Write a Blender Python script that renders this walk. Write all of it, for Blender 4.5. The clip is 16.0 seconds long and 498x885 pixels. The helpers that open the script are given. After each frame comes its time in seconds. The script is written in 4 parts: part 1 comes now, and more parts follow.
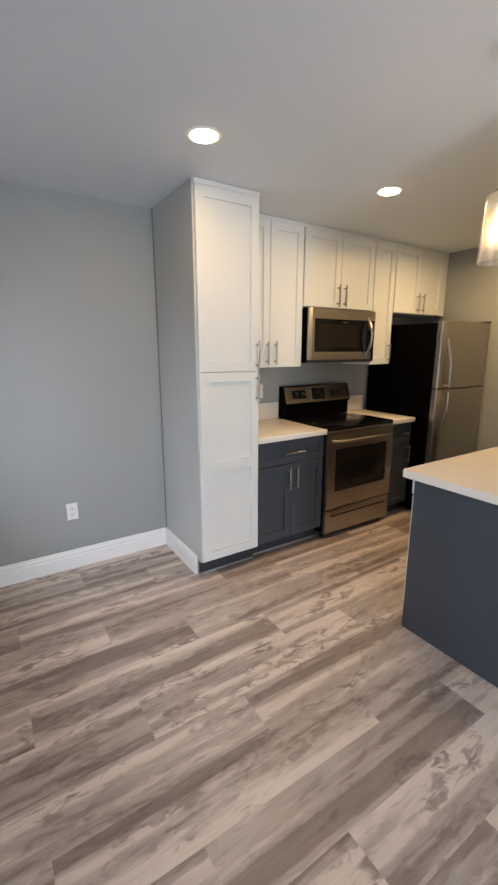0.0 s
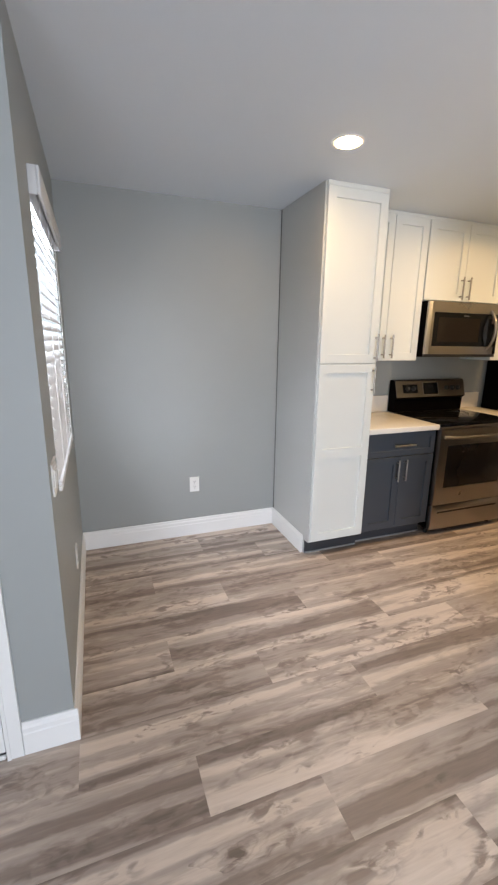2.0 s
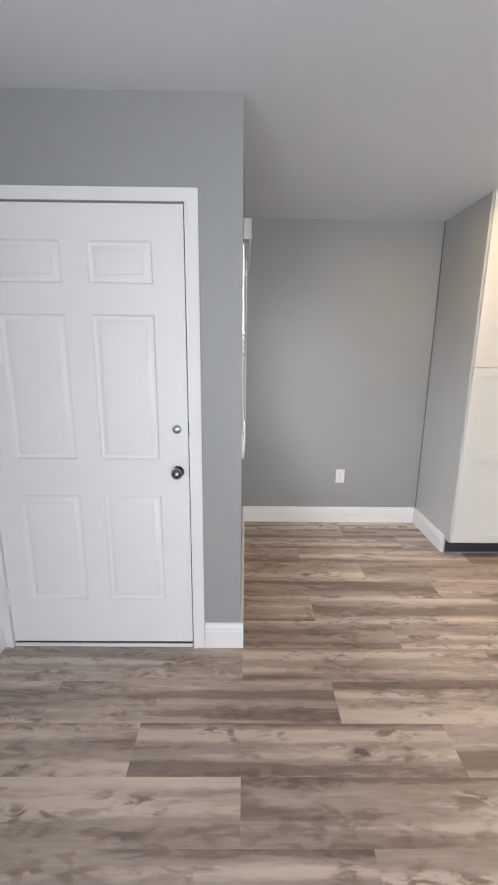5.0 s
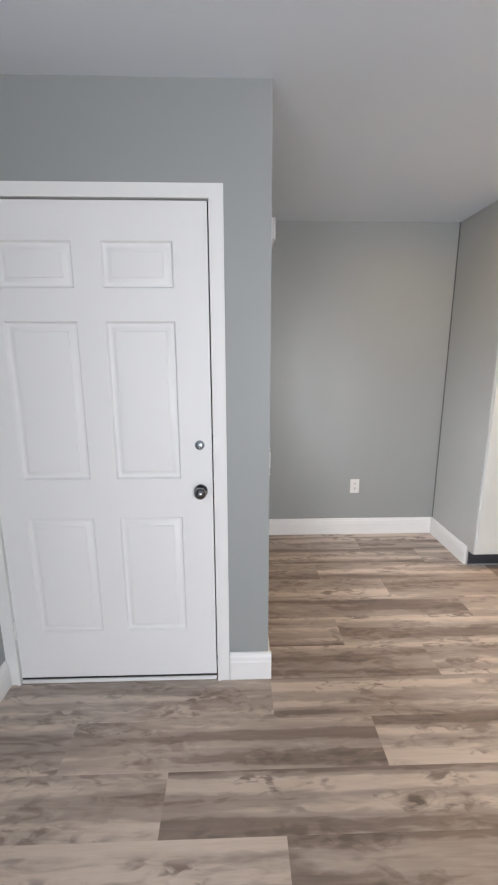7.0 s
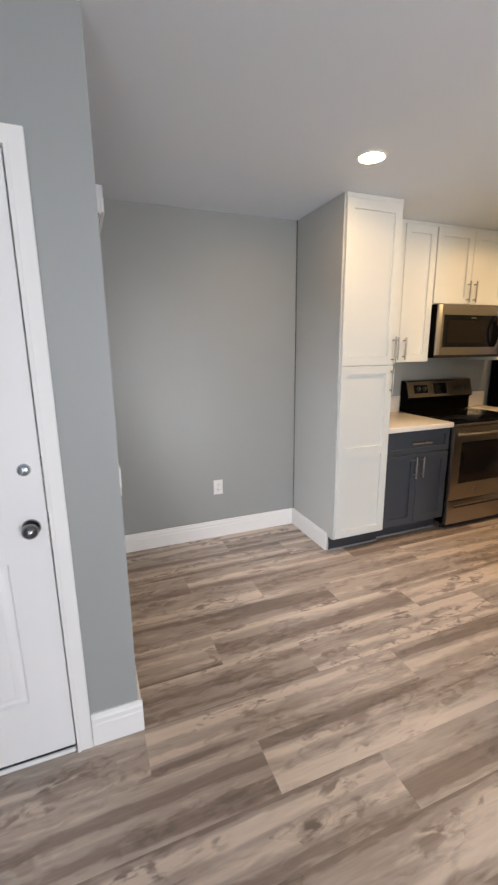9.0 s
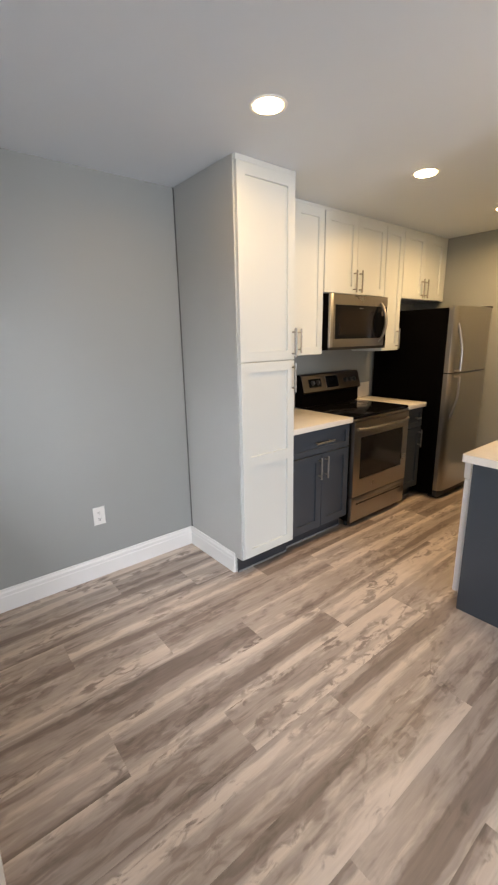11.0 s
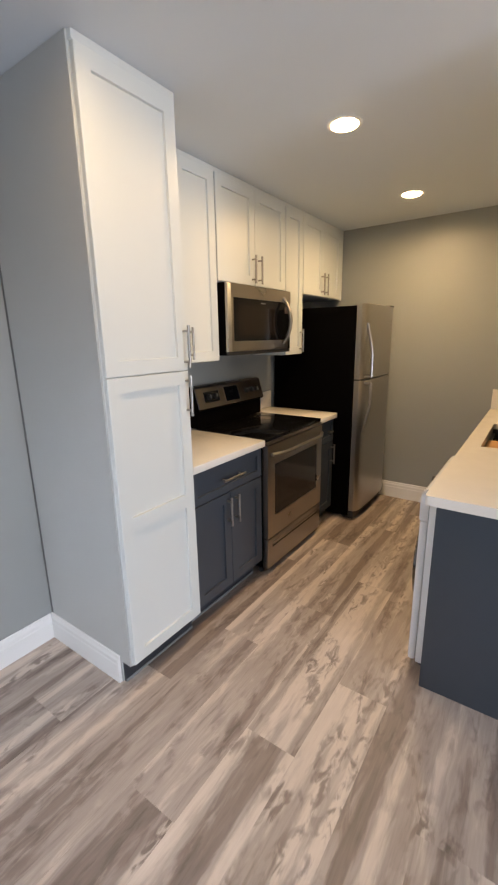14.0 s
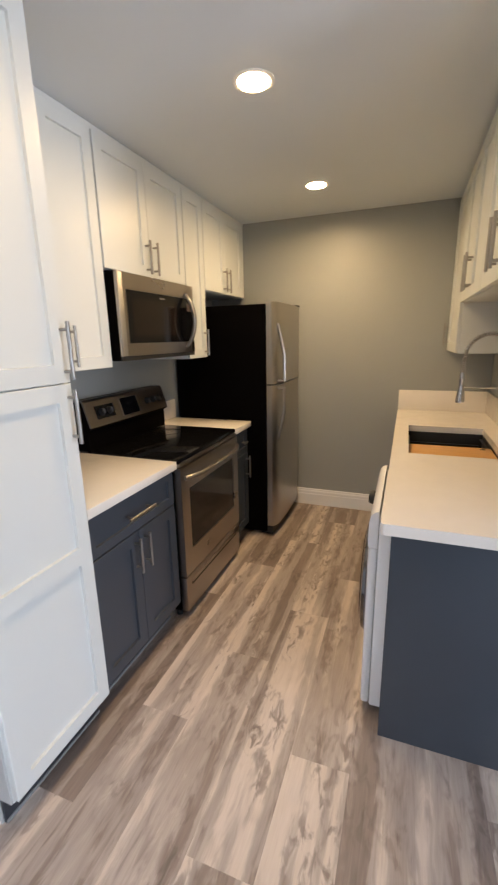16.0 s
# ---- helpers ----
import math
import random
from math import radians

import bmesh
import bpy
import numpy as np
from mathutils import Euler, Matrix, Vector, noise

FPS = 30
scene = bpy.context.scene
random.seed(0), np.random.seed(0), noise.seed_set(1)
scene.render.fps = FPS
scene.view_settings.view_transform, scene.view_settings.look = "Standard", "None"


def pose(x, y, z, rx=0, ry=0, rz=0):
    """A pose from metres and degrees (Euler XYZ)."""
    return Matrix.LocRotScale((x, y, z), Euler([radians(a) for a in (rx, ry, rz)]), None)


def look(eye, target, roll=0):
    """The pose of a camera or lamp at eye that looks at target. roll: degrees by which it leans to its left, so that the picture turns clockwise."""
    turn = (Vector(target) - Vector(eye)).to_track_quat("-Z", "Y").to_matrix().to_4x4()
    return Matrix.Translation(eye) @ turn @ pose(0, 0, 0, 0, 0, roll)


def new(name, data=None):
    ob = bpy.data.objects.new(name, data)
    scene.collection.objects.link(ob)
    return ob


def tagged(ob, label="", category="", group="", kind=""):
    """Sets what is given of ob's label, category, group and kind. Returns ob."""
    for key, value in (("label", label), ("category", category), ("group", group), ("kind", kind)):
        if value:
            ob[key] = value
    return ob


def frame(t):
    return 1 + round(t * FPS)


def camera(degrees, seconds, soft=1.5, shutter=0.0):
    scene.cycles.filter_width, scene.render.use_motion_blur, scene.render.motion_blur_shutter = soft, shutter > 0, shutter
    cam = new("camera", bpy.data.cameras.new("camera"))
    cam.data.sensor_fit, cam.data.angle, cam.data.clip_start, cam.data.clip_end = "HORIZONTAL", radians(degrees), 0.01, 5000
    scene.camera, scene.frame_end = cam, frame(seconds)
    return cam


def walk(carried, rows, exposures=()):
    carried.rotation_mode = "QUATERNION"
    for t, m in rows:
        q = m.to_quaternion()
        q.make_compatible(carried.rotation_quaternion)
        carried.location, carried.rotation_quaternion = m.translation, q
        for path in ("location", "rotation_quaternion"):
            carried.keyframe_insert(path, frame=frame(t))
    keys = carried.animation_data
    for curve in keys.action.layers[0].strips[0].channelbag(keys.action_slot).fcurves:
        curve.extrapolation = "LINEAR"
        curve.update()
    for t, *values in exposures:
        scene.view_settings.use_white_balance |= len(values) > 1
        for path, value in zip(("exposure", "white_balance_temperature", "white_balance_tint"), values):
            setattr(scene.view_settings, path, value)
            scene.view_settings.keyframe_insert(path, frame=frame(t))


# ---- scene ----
cam = camera(62.2, 16.0, soft=2.2, shutter=0.4)
PATH = [
    (0, (0.008, -0.018, 1.513), (1.063, 1.623, 1.071), -0.0),
    (0.5, (-0.06, -0.034, 1.503), (0.885, 1.67, 1.054), 0.0),
    (1, (-0.133, -0.053, 1.5), (0.716, 1.699, 1.04), 0.2),
    (1.5, (-0.191, -0.082, 1.509), (0.561, 1.709, 1.034), 0.5),
    (2, (-0.24, -0.11, 1.507), (0.437, 1.71, 1.031), 0.8),
    (2.5, (-0.245, -0.166, 1.512), (0.35, 1.685, 1.041), 1.0),
    (3, (-0.256, -0.243, 1.5), (0.267, 1.633, 1.044), 1.2),
    (3.5, (-0.282, -0.327, 1.493), (0.155, 1.571, 1.038), 1.3),
    (4, (-0.333, -0.401, 1.486), (-0.005, 1.518, 1.032), 1.2),
    (4.5, (-0.366, -0.467, 1.482), (-0.184, 1.473, 1.033), 0.9),
    (5, (-0.387, -0.498, 1.478), (-0.37, 1.452, 1.035), 0.6),
    (7.5, (-0.556, -0.3, 1.49), (-0.46, 1.654, 1.075), -0.8),
    (8, (-0.557, -0.262, 1.487), (-0.233, 1.666, 1.065), -1.0),
    (8.5, (-0.531, -0.215, 1.488), (0.004, 1.663, 1.056), -0.9),
    (9, (-0.489, -0.122, 1.49), (0.225, 1.693, 1.05), -0.6),
    (9.5, (-0.441, 0.007, 1.49), (0.403, 1.768, 1.058), -0.1),
    (10, (-0.416, 0.138, 1.504), (0.571, 1.817, 1.05), -0.7),
    (12.5, (-0.139, 0.677, 1.513), (1.296, 1.982, 1.025), -0.7),
    (13, (-0.038, 0.799, 1.509), (1.464, 2.028, 1.023), -0.9),
    (13.5, (0.053, 0.891, 1.51), (1.61, 2.046, 1.016), -1.0),
    (14, (0.172, 0.957, 1.509), (1.756, 2.076, 1.017), -1.0),
    (14.5, (0.294, 1.015, 1.511), (1.905, 2.09, 1.014), -0.8),
    (15, (0.373, 1.081, 1.505), (2.035, 2.076, 1.008), -0.9),
    (15.5, (0.433, 1.173, 1.5), (2.169, 2.035, 1.006), -1.0),
    (16, (0.468, 1.219, 1.503), (2.281, 1.908, 1.013), -1.2),
]
# the film camera's own exposure and white balance: seconds, stops, kelvin, tint
EXPOSURES = [(0.0, -0.20, 6500, 9), (1.5, 0.05, 6500, 8), (3.0, 0.05, 6550, 8), (4.0, 0.01, 6600, 8), (5.0, -0.01, 6900, 10), (7.5, -0.03, 6900, 9),
             (8.5, -0.09, 6950, 10), (10.0, 0.01, 6950, 9), (12.5, -0.01, 6400, 8), (14.0, -0.11, 6300, 9), (15.0, -0.12, 6150, 9), (16.0, 0.0, 6050, 9)]
walk(cam, [(t, look(eye, target, roll)) for t, eye, target, roll in PATH], exposures=EXPOSURES)


# ---- world and light ----
world = bpy.data.worlds.new("sky_world")
scene.world = world
world.use_nodes = True
wn = world.node_tree
sky = wn.nodes.new("ShaderNodeTexSky")
sky.sky_type = "NISHITA"
sky.sun_disc = False
sky.sun_elevation, sky.sun_rotation = radians(40), radians(200)
wn.nodes["Background"].inputs[1].default_value = 0.12
wn.links.new(sky.outputs[0], wn.nodes["Background"].inputs[0])


def lamp(name, kind, m, energy, colour, **settings):
    data = bpy.data.lights.new(name, kind)
    data.energy, data.color = energy, colour
    for key, value in settings.items():
        if key == "size":
            data.size = value
        if key == "size_y":
            data.shape, data.size_y = "RECTANGLE", value
        if key == "shape":
            data.shape = value
        if key == "spot":
            data.spot_size, data.spot_blend = radians(value), 0.6
        if key == "spread":
            data.spread = value
        if key == "radius":
            data.shadow_soft_size = value
        if key == "angle":
            data.angle = radians(value)
    ob = new(name, data)
    ob.matrix_world = m
    return ob


H = 2.43            # ceiling height
XL, XD, XF = -1.60, -0.405, 4.02      # entry side wall, dining window wall, far kitchen wall
YE, YB, YK, YR, YS = 1.325, 2.895, 2.90, 0.615, -3.6  # entry wall, dining back wall, kitchen wall, partition, living end wall

DAY = (0.84, 0.885, 1.0)
WARM = (1.0, 0.64, 0.30)
lamp("daylight_patio_door", "AREA", look((XL + 0.03, -2.1, 1.1), (2, -2.1, 1.1)), 64, DAY, size=2.0, size_y=2.0)
lamp("daylight_living_window", "AREA", look((0.75, YS + 0.03, 1.15), (0.75, 0, 1.15)), 112, DAY, size=1.25, size_y=1.9)
lamp("daylight_dining_window", "AREA", look((XD - 0.80, 2.16, 1.75), (XD, 2.16, 1.45)), 74.0, DAY, size=1.05, size_y=1.2)
LAMPS = [(0.96, 1.83, 3.5), (2.185, 1.823, 7.8), (3.355, 1.826, 15.5)]
for lx, ly, watts in LAMPS:
    lamp("recessed_bulb", "AREA", look((lx, ly, H - 0.0135), (lx, ly + 0.0001, 0)), watts, WARM, size=0.126, shape="DISK", spread=math.radians(168))
lamp("pendant_bulb_light", "POINT", pose(1.5, 0.765, 1.93), 1.7, WARM, radius=0.03)


# ---- materials ----
def material(name, colour, rough=0.5, metal=0.0, vary=0.06, scale=6.0, stretch=(1, 1, 1), bump=0.0, bump_scale=200.0,
             fine=0.0, coat=0.0, tint=None, rvary=0.06, spec=0.5):
    """A surface with large, soft stains and fine grain on its colour, gloss and relief."""
    m = bpy.data.materials.new(name)
    m.use_nodes = True
    t = m.node_tree
    b = t.nodes["Principled BSDF"]
    co = t.nodes.new("ShaderNodeTexCoord")
    mp = t.nodes.new("ShaderNodeMapping")
    mp.inputs["Scale"].default_value = stretch
    t.links.new(co.outputs["Object"], mp.inputs[0])
    n1 = t.nodes.new("ShaderNodeTexNoise")
    n1.inputs["Scale"].default_value, n1.inputs["Detail"].default_value = scale, 6
    n2 = t.nodes.new("ShaderNodeTexNoise")
    n2.inputs["Scale"].default_value, n2.inputs["Detail"].default_value = bump_scale, 3
    for n in (n1, n2):
        t.links.new(mp.outputs[0], n.inputs[0])
    mix = t.nodes.new("ShaderNodeMixRGB")
    mix.inputs[1].default_value = (*[max(0, c * (1 - vary)) for c in colour], 1)
    mix.inputs[2].default_value = (*(tint or [min(1, c * (1 + vary)) for c in colour]), 1)
    t.links.new(n1.outputs[0], mix.inputs[0])
    last = mix
    if fine:
        grain = t.nodes.new("ShaderNodeMixRGB")
        grain.blend_type = "OVERLAY"
        grain.inputs[0].default_value = fine
        t.links.new(mix.outputs[0], grain.inputs[1])
        t.links.new(n2.outputs[0], grain.inputs[2])
        last = grain
    t.links.new(last.outputs[0], b.inputs["Base Color"])
    r = t.nodes.new("ShaderNodeMapRange")
    r.inputs[3].default_value, r.inputs[4].default_value = max(0.02, rough - rvary), rough + rvary
    t.links.new(n1.outputs[0], r.inputs[0])
    t.links.new(r.outputs[0], b.inputs["Roughness"])
    b.inputs["Metallic"].default_value = metal
    b.inputs["Coat Weight"].default_value = coat
    b.inputs["Specular IOR Level"].default_value = spec
    if bump:
        bp = t.nodes.new("ShaderNodeBump")
        bp.inputs["Strength"].default_value, bp.inputs["Distance"].default_value = bump, 0.002
        t.links.new(n2.outputs[0], bp.inputs["Height"])
        t.links.new(bp.outputs[0], b.inputs["Normal"])
    return m


def emitter(name, colour, strength):
    m = bpy.data.materials.new(name)
    m.use_nodes = True
    b = m.node_tree.nodes["Principled BSDF"]
    b.inputs["Base Color"].default_value = (0.9, 0.9, 0.9, 1)
    b.inputs["Emission Color"].default_value = (*colour, 1)
    b.inputs["Emission Strength"].default_value = strength
    return m


def glass(name, colour=(1, 1, 1), rough=0.0):
    m = bpy.data.materials.new(name)
    m.use_nodes = True
    b = m.node_tree.nodes["Principled BSDF"]
    b.inputs["Base Color"].default_value = (*colour, 1)
    b.inputs["Roughness"].default_value = rough
    b.inputs["Transmission Weight"].default_value = 1
    b.inputs["IOR"].default_value = 1.45
    return m


def plank_wood():
    """Grey-brown vinyl plank: long streaks, pale weathered patches, knots; each plank drawn from another part of the print."""
    m = bpy.data.materials.new("vinyl_plank")
    m.use_nodes = True
    t = m.node_tree
    L = t.links.new
    b = t.nodes["Principled BSDF"]
    co = t.nodes.new("ShaderNodeTexCoord")
    info = t.nodes.new("ShaderNodeObjectInfo")
    shift = t.nodes.new("ShaderNodeVectorMath")
    shift.operation = "MULTIPLY_ADD"
    comb = t.nodes.new("ShaderNodeCombineXYZ")
    for k in range(3):
        L(info.outputs["Random"], comb.inputs[k])
    L(comb.outputs[0], shift.inputs[0])
    shift.inputs[1].default_value = (37.0, 53.0, 11.0)
    L(co.outputs["Object"], shift.inputs[2])

    def streak(scale, sx, sy, detail, warp):
        mp = t.nodes.new("ShaderNodeMapping")
        mp.inputs["Scale"].default_value = (sx, sy, 1)
        L(shift.outputs[0], mp.inputs[0])
        n = t.nodes.new("ShaderNodeTexNoise")
        n.inputs["Scale"].default_value, n.inputs["Detail"].default_value = scale, detail
        n.inputs["Distortion"].default_value = warp
        L(mp.outputs[0], n.inputs[0])
        return n

    broad = streak(1.0, 0.45, 8.3, 1, 0.4)
    patch = streak(1.0, 1.4, 5.0, 3, 0.6)
    ragged = streak(1.0, 7.0, 30.0, 4, 1.0)
    grain = streak(1.0, 3.5, 45.0, 5, 1.0)
    pores = streak(1.0, 14.0, 200.0, 3, 0.3)
    fleck = streak(1.0, 13.0, 30.0, 5, 0.8)
    cluster = streak(1.0, 3.0, 8.0, 2, 0.4)
    # knots: stretched cells, of which few are dark
    kmap = t.nodes.new("ShaderNodeMapping")
    kmap.inputs["Scale"].default_value = (1.7, 5.2, 1)
    wob = streak(1.0, 6.0, 14.0, 3, 0.0)
    wadd = t.nodes.new("ShaderNodeVectorMath")
    wadd.operation = "MULTIPLY_ADD"
    L(wob.outputs["Color"], wadd.inputs[0])
    wadd.inputs[1].default_value = (0.20, 0.07, 0)
    L(shift.outputs[0], wadd.inputs[2])
    L(wadd.outputs[0], kmap.inputs[0])
    vor = t.nodes.new("ShaderNodeTexVoronoi")
    vor.inputs["Scale"].default_value = 1.0
    L(kmap.outputs[0], vor.inputs[0])
    knot = t.nodes.new("ShaderNodeMapRange")
    knot.inputs[1].default_value, knot.inputs[2].default_value = 0.03, 0.36
    knot.inputs[3].default_value, knot.inputs[4].default_value = 1.0, 0.0
    L(vor.outputs["Distance"], knot.inputs[0])
    few = t.nodes.new("ShaderNodeSeparateColor")
    L(vor.outputs["Color"], few.inputs[0])
    pick = t.nodes.new("ShaderNodeMath")
    pick.operation = "GREATER_THAN"
    pick.inputs[1].default_value = 0.30
    L(few.outputs[0], pick.inputs[0])
    kn = t.nodes.new("ShaderNodeMath")
    kn.operation = "MULTIPLY"
    L(knot.outputs[0], kn.inputs[0])
    L(pick.outputs[0], kn.inputs[1])

    def math_node(op, a, c):
        n = t.nodes.new("ShaderNodeMath")
        n.operation = op
        for k, v in enumerate((a, c)):
            if isinstance(v, (int, float)):
                n.inputs[k].default_value = v
            else:
                L(v, n.inputs[k])
        return n.outputs[0]

    def centred(out, k):
        return math_node("MULTIPLY", math_node("SUBTRACT", out, 0.5), k)

    def window(out, lo, hi):
        n = t.nodes.new("ShaderNodeMapRange")
        n.interpolation_type = "SMOOTHSTEP"
        n.inputs[1].default_value, n.inputs[2].default_value = lo, hi
        L(out, n.inputs[0])
        return n.outputs[0]

    core = math_node("POWER", kn.outputs[0], 4.0)
    # dark heartwood bands with ragged edges, between pale bands that carry the flecks
    wmap = t.nodes.new("ShaderNodeMapping")
    wmap.inputs["Scale"].default_value = (0.14, 1, 1)
    L(shift.outputs[0], wmap.inputs[0])
    wave = t.nodes.new("ShaderNodeTexWave")
    wave.bands_direction = "Y"
    wave.inputs["Scale"].default_value, wave.inputs["Distortion"].default_value = 2.7, 4.5
    wave.inputs["Detail"].default_value, wave.inputs["Detail Scale"].default_value = 2.0, 1.6
    L(wmap.outputs[0], wave.inputs[0])
    edge = math_node("ADD", broad.outputs[0], centred(ragged.outputs[0], 0.28))
    edge = math_node("ADD", edge, centred(wave.outputs["Fac"], 0.15))
    mid = window(edge, 0.35, 0.46)
    pale = window(edge, 0.50, 0.65)
    band = math_node("ADD", math_node("MULTIPLY", mid, 0.45), math_node("MULTIPLY", pale, 0.55))
    flecks = window(fleck.outputs[0], 0.45, 0.64)
    near_knot = window(kn.outputs[0], 0.05, 0.6)
    marks = math_node("MULTIPLY", flecks, math_node("MAXIMUM", near_knot, window(cluster.outputs[0], 0.47, 0.60)))
    marks = math_node("MULTIPLY", marks, math_node("ADD", math_node("MULTIPLY", pale, 0.72), 0.28))
    # growth rings round the knots
    rings = math_node("SINE", math_node("MULTIPLY", vor.outputs["Distance"], 95.0), 0.0)
    rings = math_node("MULTIPLY", window(rings, 0.2, 1.0), near_knot)
    tone = math_node("ADD", centred(band, 0.50), centred(grain.outputs[0], 0.30))
    tone = math_node("ADD", tone, centred(patch.outputs[0], 0.40))
    tone = math_node("SUBTRACT", tone, math_node("MULTIPLY", rings, 0.07))
    tone = math_node("ADD", tone, centred(info.outputs["Random"], 0.06))
    tone = math_node("SUBTRACT", tone, math_node("MULTIPLY", core, 0.30))
    tone = math_node("SUBTRACT", tone, math_node("MULTIPLY", marks, 0.47))
    tone = math_node("ADD", tone, 0.475)
    ramp = t.nodes.new("ShaderNodeValToRGB")
    e = ramp.color_ramp.elements
    e[0].position, e[0].color = 0.05, (0.150, 0.115, 0.095, 1)
    e[1].position, e[1].color = 0.92, (0.69, 0.594, 0.512, 1)
    for pos, col in ((0.28, (0.259, 0.205, 0.172)), (0.48, (0.400, 0.334, 0.287)), (0.67, (0.555, 0.467, 0.396))):
        x = e.new(pos)
        x.color = (*col, 1)
    L(tone, ramp.inputs[0])
    fine = t.nodes.new("ShaderNodeMixRGB")
    fine.blend_type = "OVERLAY"
    fine.inputs[0].default_value = 0.12
    L(ramp.outputs[0], fine.inputs[1])
    L(pores.outputs[0], fine.inputs[2])
    L(fine.outputs[0], b.inputs["Base Color"])
    r = t.nodes.new("ShaderNodeMapRange")
    r.inputs[3].default_value, r.inputs[4].default_value = 0.36, 0.56
    L(grain.outputs[0], r.inputs[0])
    L(r.outputs[0], b.inputs["Roughness"])
    bp = t.nodes.new("ShaderNodeBump")
    bp.inputs["Strength"].default_value, bp.inputs["Distance"].default_value = 0.25, 0.0012
    L(pores.outputs[0], bp.inputs["Height"])
    L(bp.outputs[0], b.inputs["Normal"])
    return m


GREY = material("grey_wall_paint", (0.315, 0.332, 0.325), 0.45, vary=0.03, scale=1.5, bump=0.12, bump_scale=260)
CEIL = material("ceiling_paint", (0.685, 0.738, 0.80), 0.8, vary=0.02, scale=1.2, bump=0.15, bump_scale=180)
TRIM = material("white_gloss_trim", (0.80, 0.80, 0.79), 0.32, vary=0.02, scale=3)
DOORWHITE = material("white_door_paint", (0.80, 0.80, 0.80), 0.38, vary=0.02, scale=3, bump=0.05, bump_scale=120)
CABWHITE = material("white_cabinet_lacquer", (0.68, 0.71, 0.695), 0.36, vary=0.015, scale=3)
CABBLUE = material("slate_blue_lacquer", (0.043, 0.0525, 0.068), 0.42, vary=0.06, scale=3)
TOEKICK = material("dark_toe_kick", (0.03, 0.034, 0.042), 0.5, vary=0.1)
QUARTZ = material("white_quartz", (0.76, 0.72, 0.66), 0.22, vary=0.03, scale=14, fine=0.06, bump_scale=420)
PANELSTEEL = material("dark_satin_steel", (0.23, 0.205, 0.19), 0.34, metal=1.0, vary=0.03, scale=3, rvary=0.02)
STEEL = material("brushed_stainless", (0.40, 0.365, 0.335), 0.28, metal=1.0, vary=0.02, scale=3, rvary=0.02)
NICKEL = material("brushed_nickel", (0.34, 0.325, 0.305), 0.36, metal=1.0, vary=0.04, scale=20)
FRIDGESTEEL = material("satin_refrigerator_steel", (0.43, 0.405, 0.37), 0.30, metal=1.0, vary=0.02, scale=3, rvary=0.02)
CHROME = material("chrome", (0.75, 0.75, 0.76), 0.08, metal=1.0, vary=0.02, rvary=0.03)
DARKCHROME = material("dark_chrome", (0.16, 0.16, 0.17), 0.15, metal=1.0, vary=0.05)
DEADBOLT = material("satin_chrome", (0.33, 0.37, 0.40), 0.22, metal=1.0, vary=0.05)
# knob's dark reflections are put into the chrome's base colour
KNOBCHROME = material("chrome_darkened_for_reflections", (0.20, 0.20, 0.21), 0.10, metal=1.0, vary=0.05, rvary=0.03)
BLACKGLASS = material("black_glass", (0.005, 0.005, 0.006), 0.06, vary=0.1, rvary=0.03, spec=0.2)
OVENGLASS = material("tinted_oven_glass", (0.014, 0.010, 0.008), 0.10, vary=0.2, rvary=0.03, spec=0.22)
BLACK = material("black_enamel", (0.0025, 0.002, 0.002), 0.5, vary=0.1, spec=0.015)
DARKPLASTIC = material("black_plastic", (0.015, 0.015, 0.016), 0.45, vary=0.1)
GREYPLASTIC = material("grey_plastic", (0.12, 0.12, 0.12), 0.45, vary=0.1)
WASHWHITE = material("white_appliance_enamel", (0.78, 0.79, 0.80), 0.25, vary=0.02)
OUTLETWHITE = material("white_plastic", (0.78, 0.78, 0.76), 0.35, vary=0.02)
BLIND = material("white_blind_slat", (0.60, 0.605, 0.61), 0.45, vary=0.03)
SINKSTEEL = material("dark_steel_sink", (0.10, 0.10, 0.10), 0.35, metal=0.9, vary=0.1)
BAMBOO = material("bamboo_board", (0.56, 0.31, 0.10), 0.45, vary=0.25, scale=5, stretch=(14, 1, 1), fine=0.2, bump_scale=60)
EDGEGLINT = material("edge_glint", (0.24, 0.24, 0.24), 0.5)
EDGEHIGHLIGHT = material("edge_highlight_steel", (0.66, 0.64, 0.61), 0.42, metal=1.0, vary=0.04, scale=20)
LENS = emitter("lit_lamp_lens", (1.0, 0.66, 0.32), 70.0)
# dark colour for the shade inside the pantry's wall joint
JOINTSHADE = material("joint_shade", (0.14, 0.145, 0.145), 0.8)
# light grey paint, raised a little in place of dining window light
PANELGREY = material("light_grey_paint_raised_for_light", (0.47, 0.48, 0.47), 0.35, vary=0.02, scale=2)
WOOD = plank_wood()
SUBFLOOR = material("floor_underlay", (0.03, 0.025, 0.022), 0.9)
GLASS = glass("window_glass")
LAMPGLASS = glass("seeded_lamp_glass", (1, 0.98, 0.95), 0.14)
CONCRETE = material("porch_concrete", (0.35, 0.34, 0.32), 0.9, vary=0.15, bump=0.3)
BULB = emitter("lit_bulb", (1.0, 0.62, 0.26), 3.0)
LEDWHITE = emitter("dim_white_display", (0.5, 0.2, 0.12), 0.06)
LEDWHITE.node_tree.nodes["Principled BSDF"].inputs["Base Color"].default_value = (0.03, 0.03, 0.03, 1)
BURNER = material("printed_ring", (0.014, 0.014, 0.015), 0.15)

# ---- building helpers ----
ORIGIN = {}


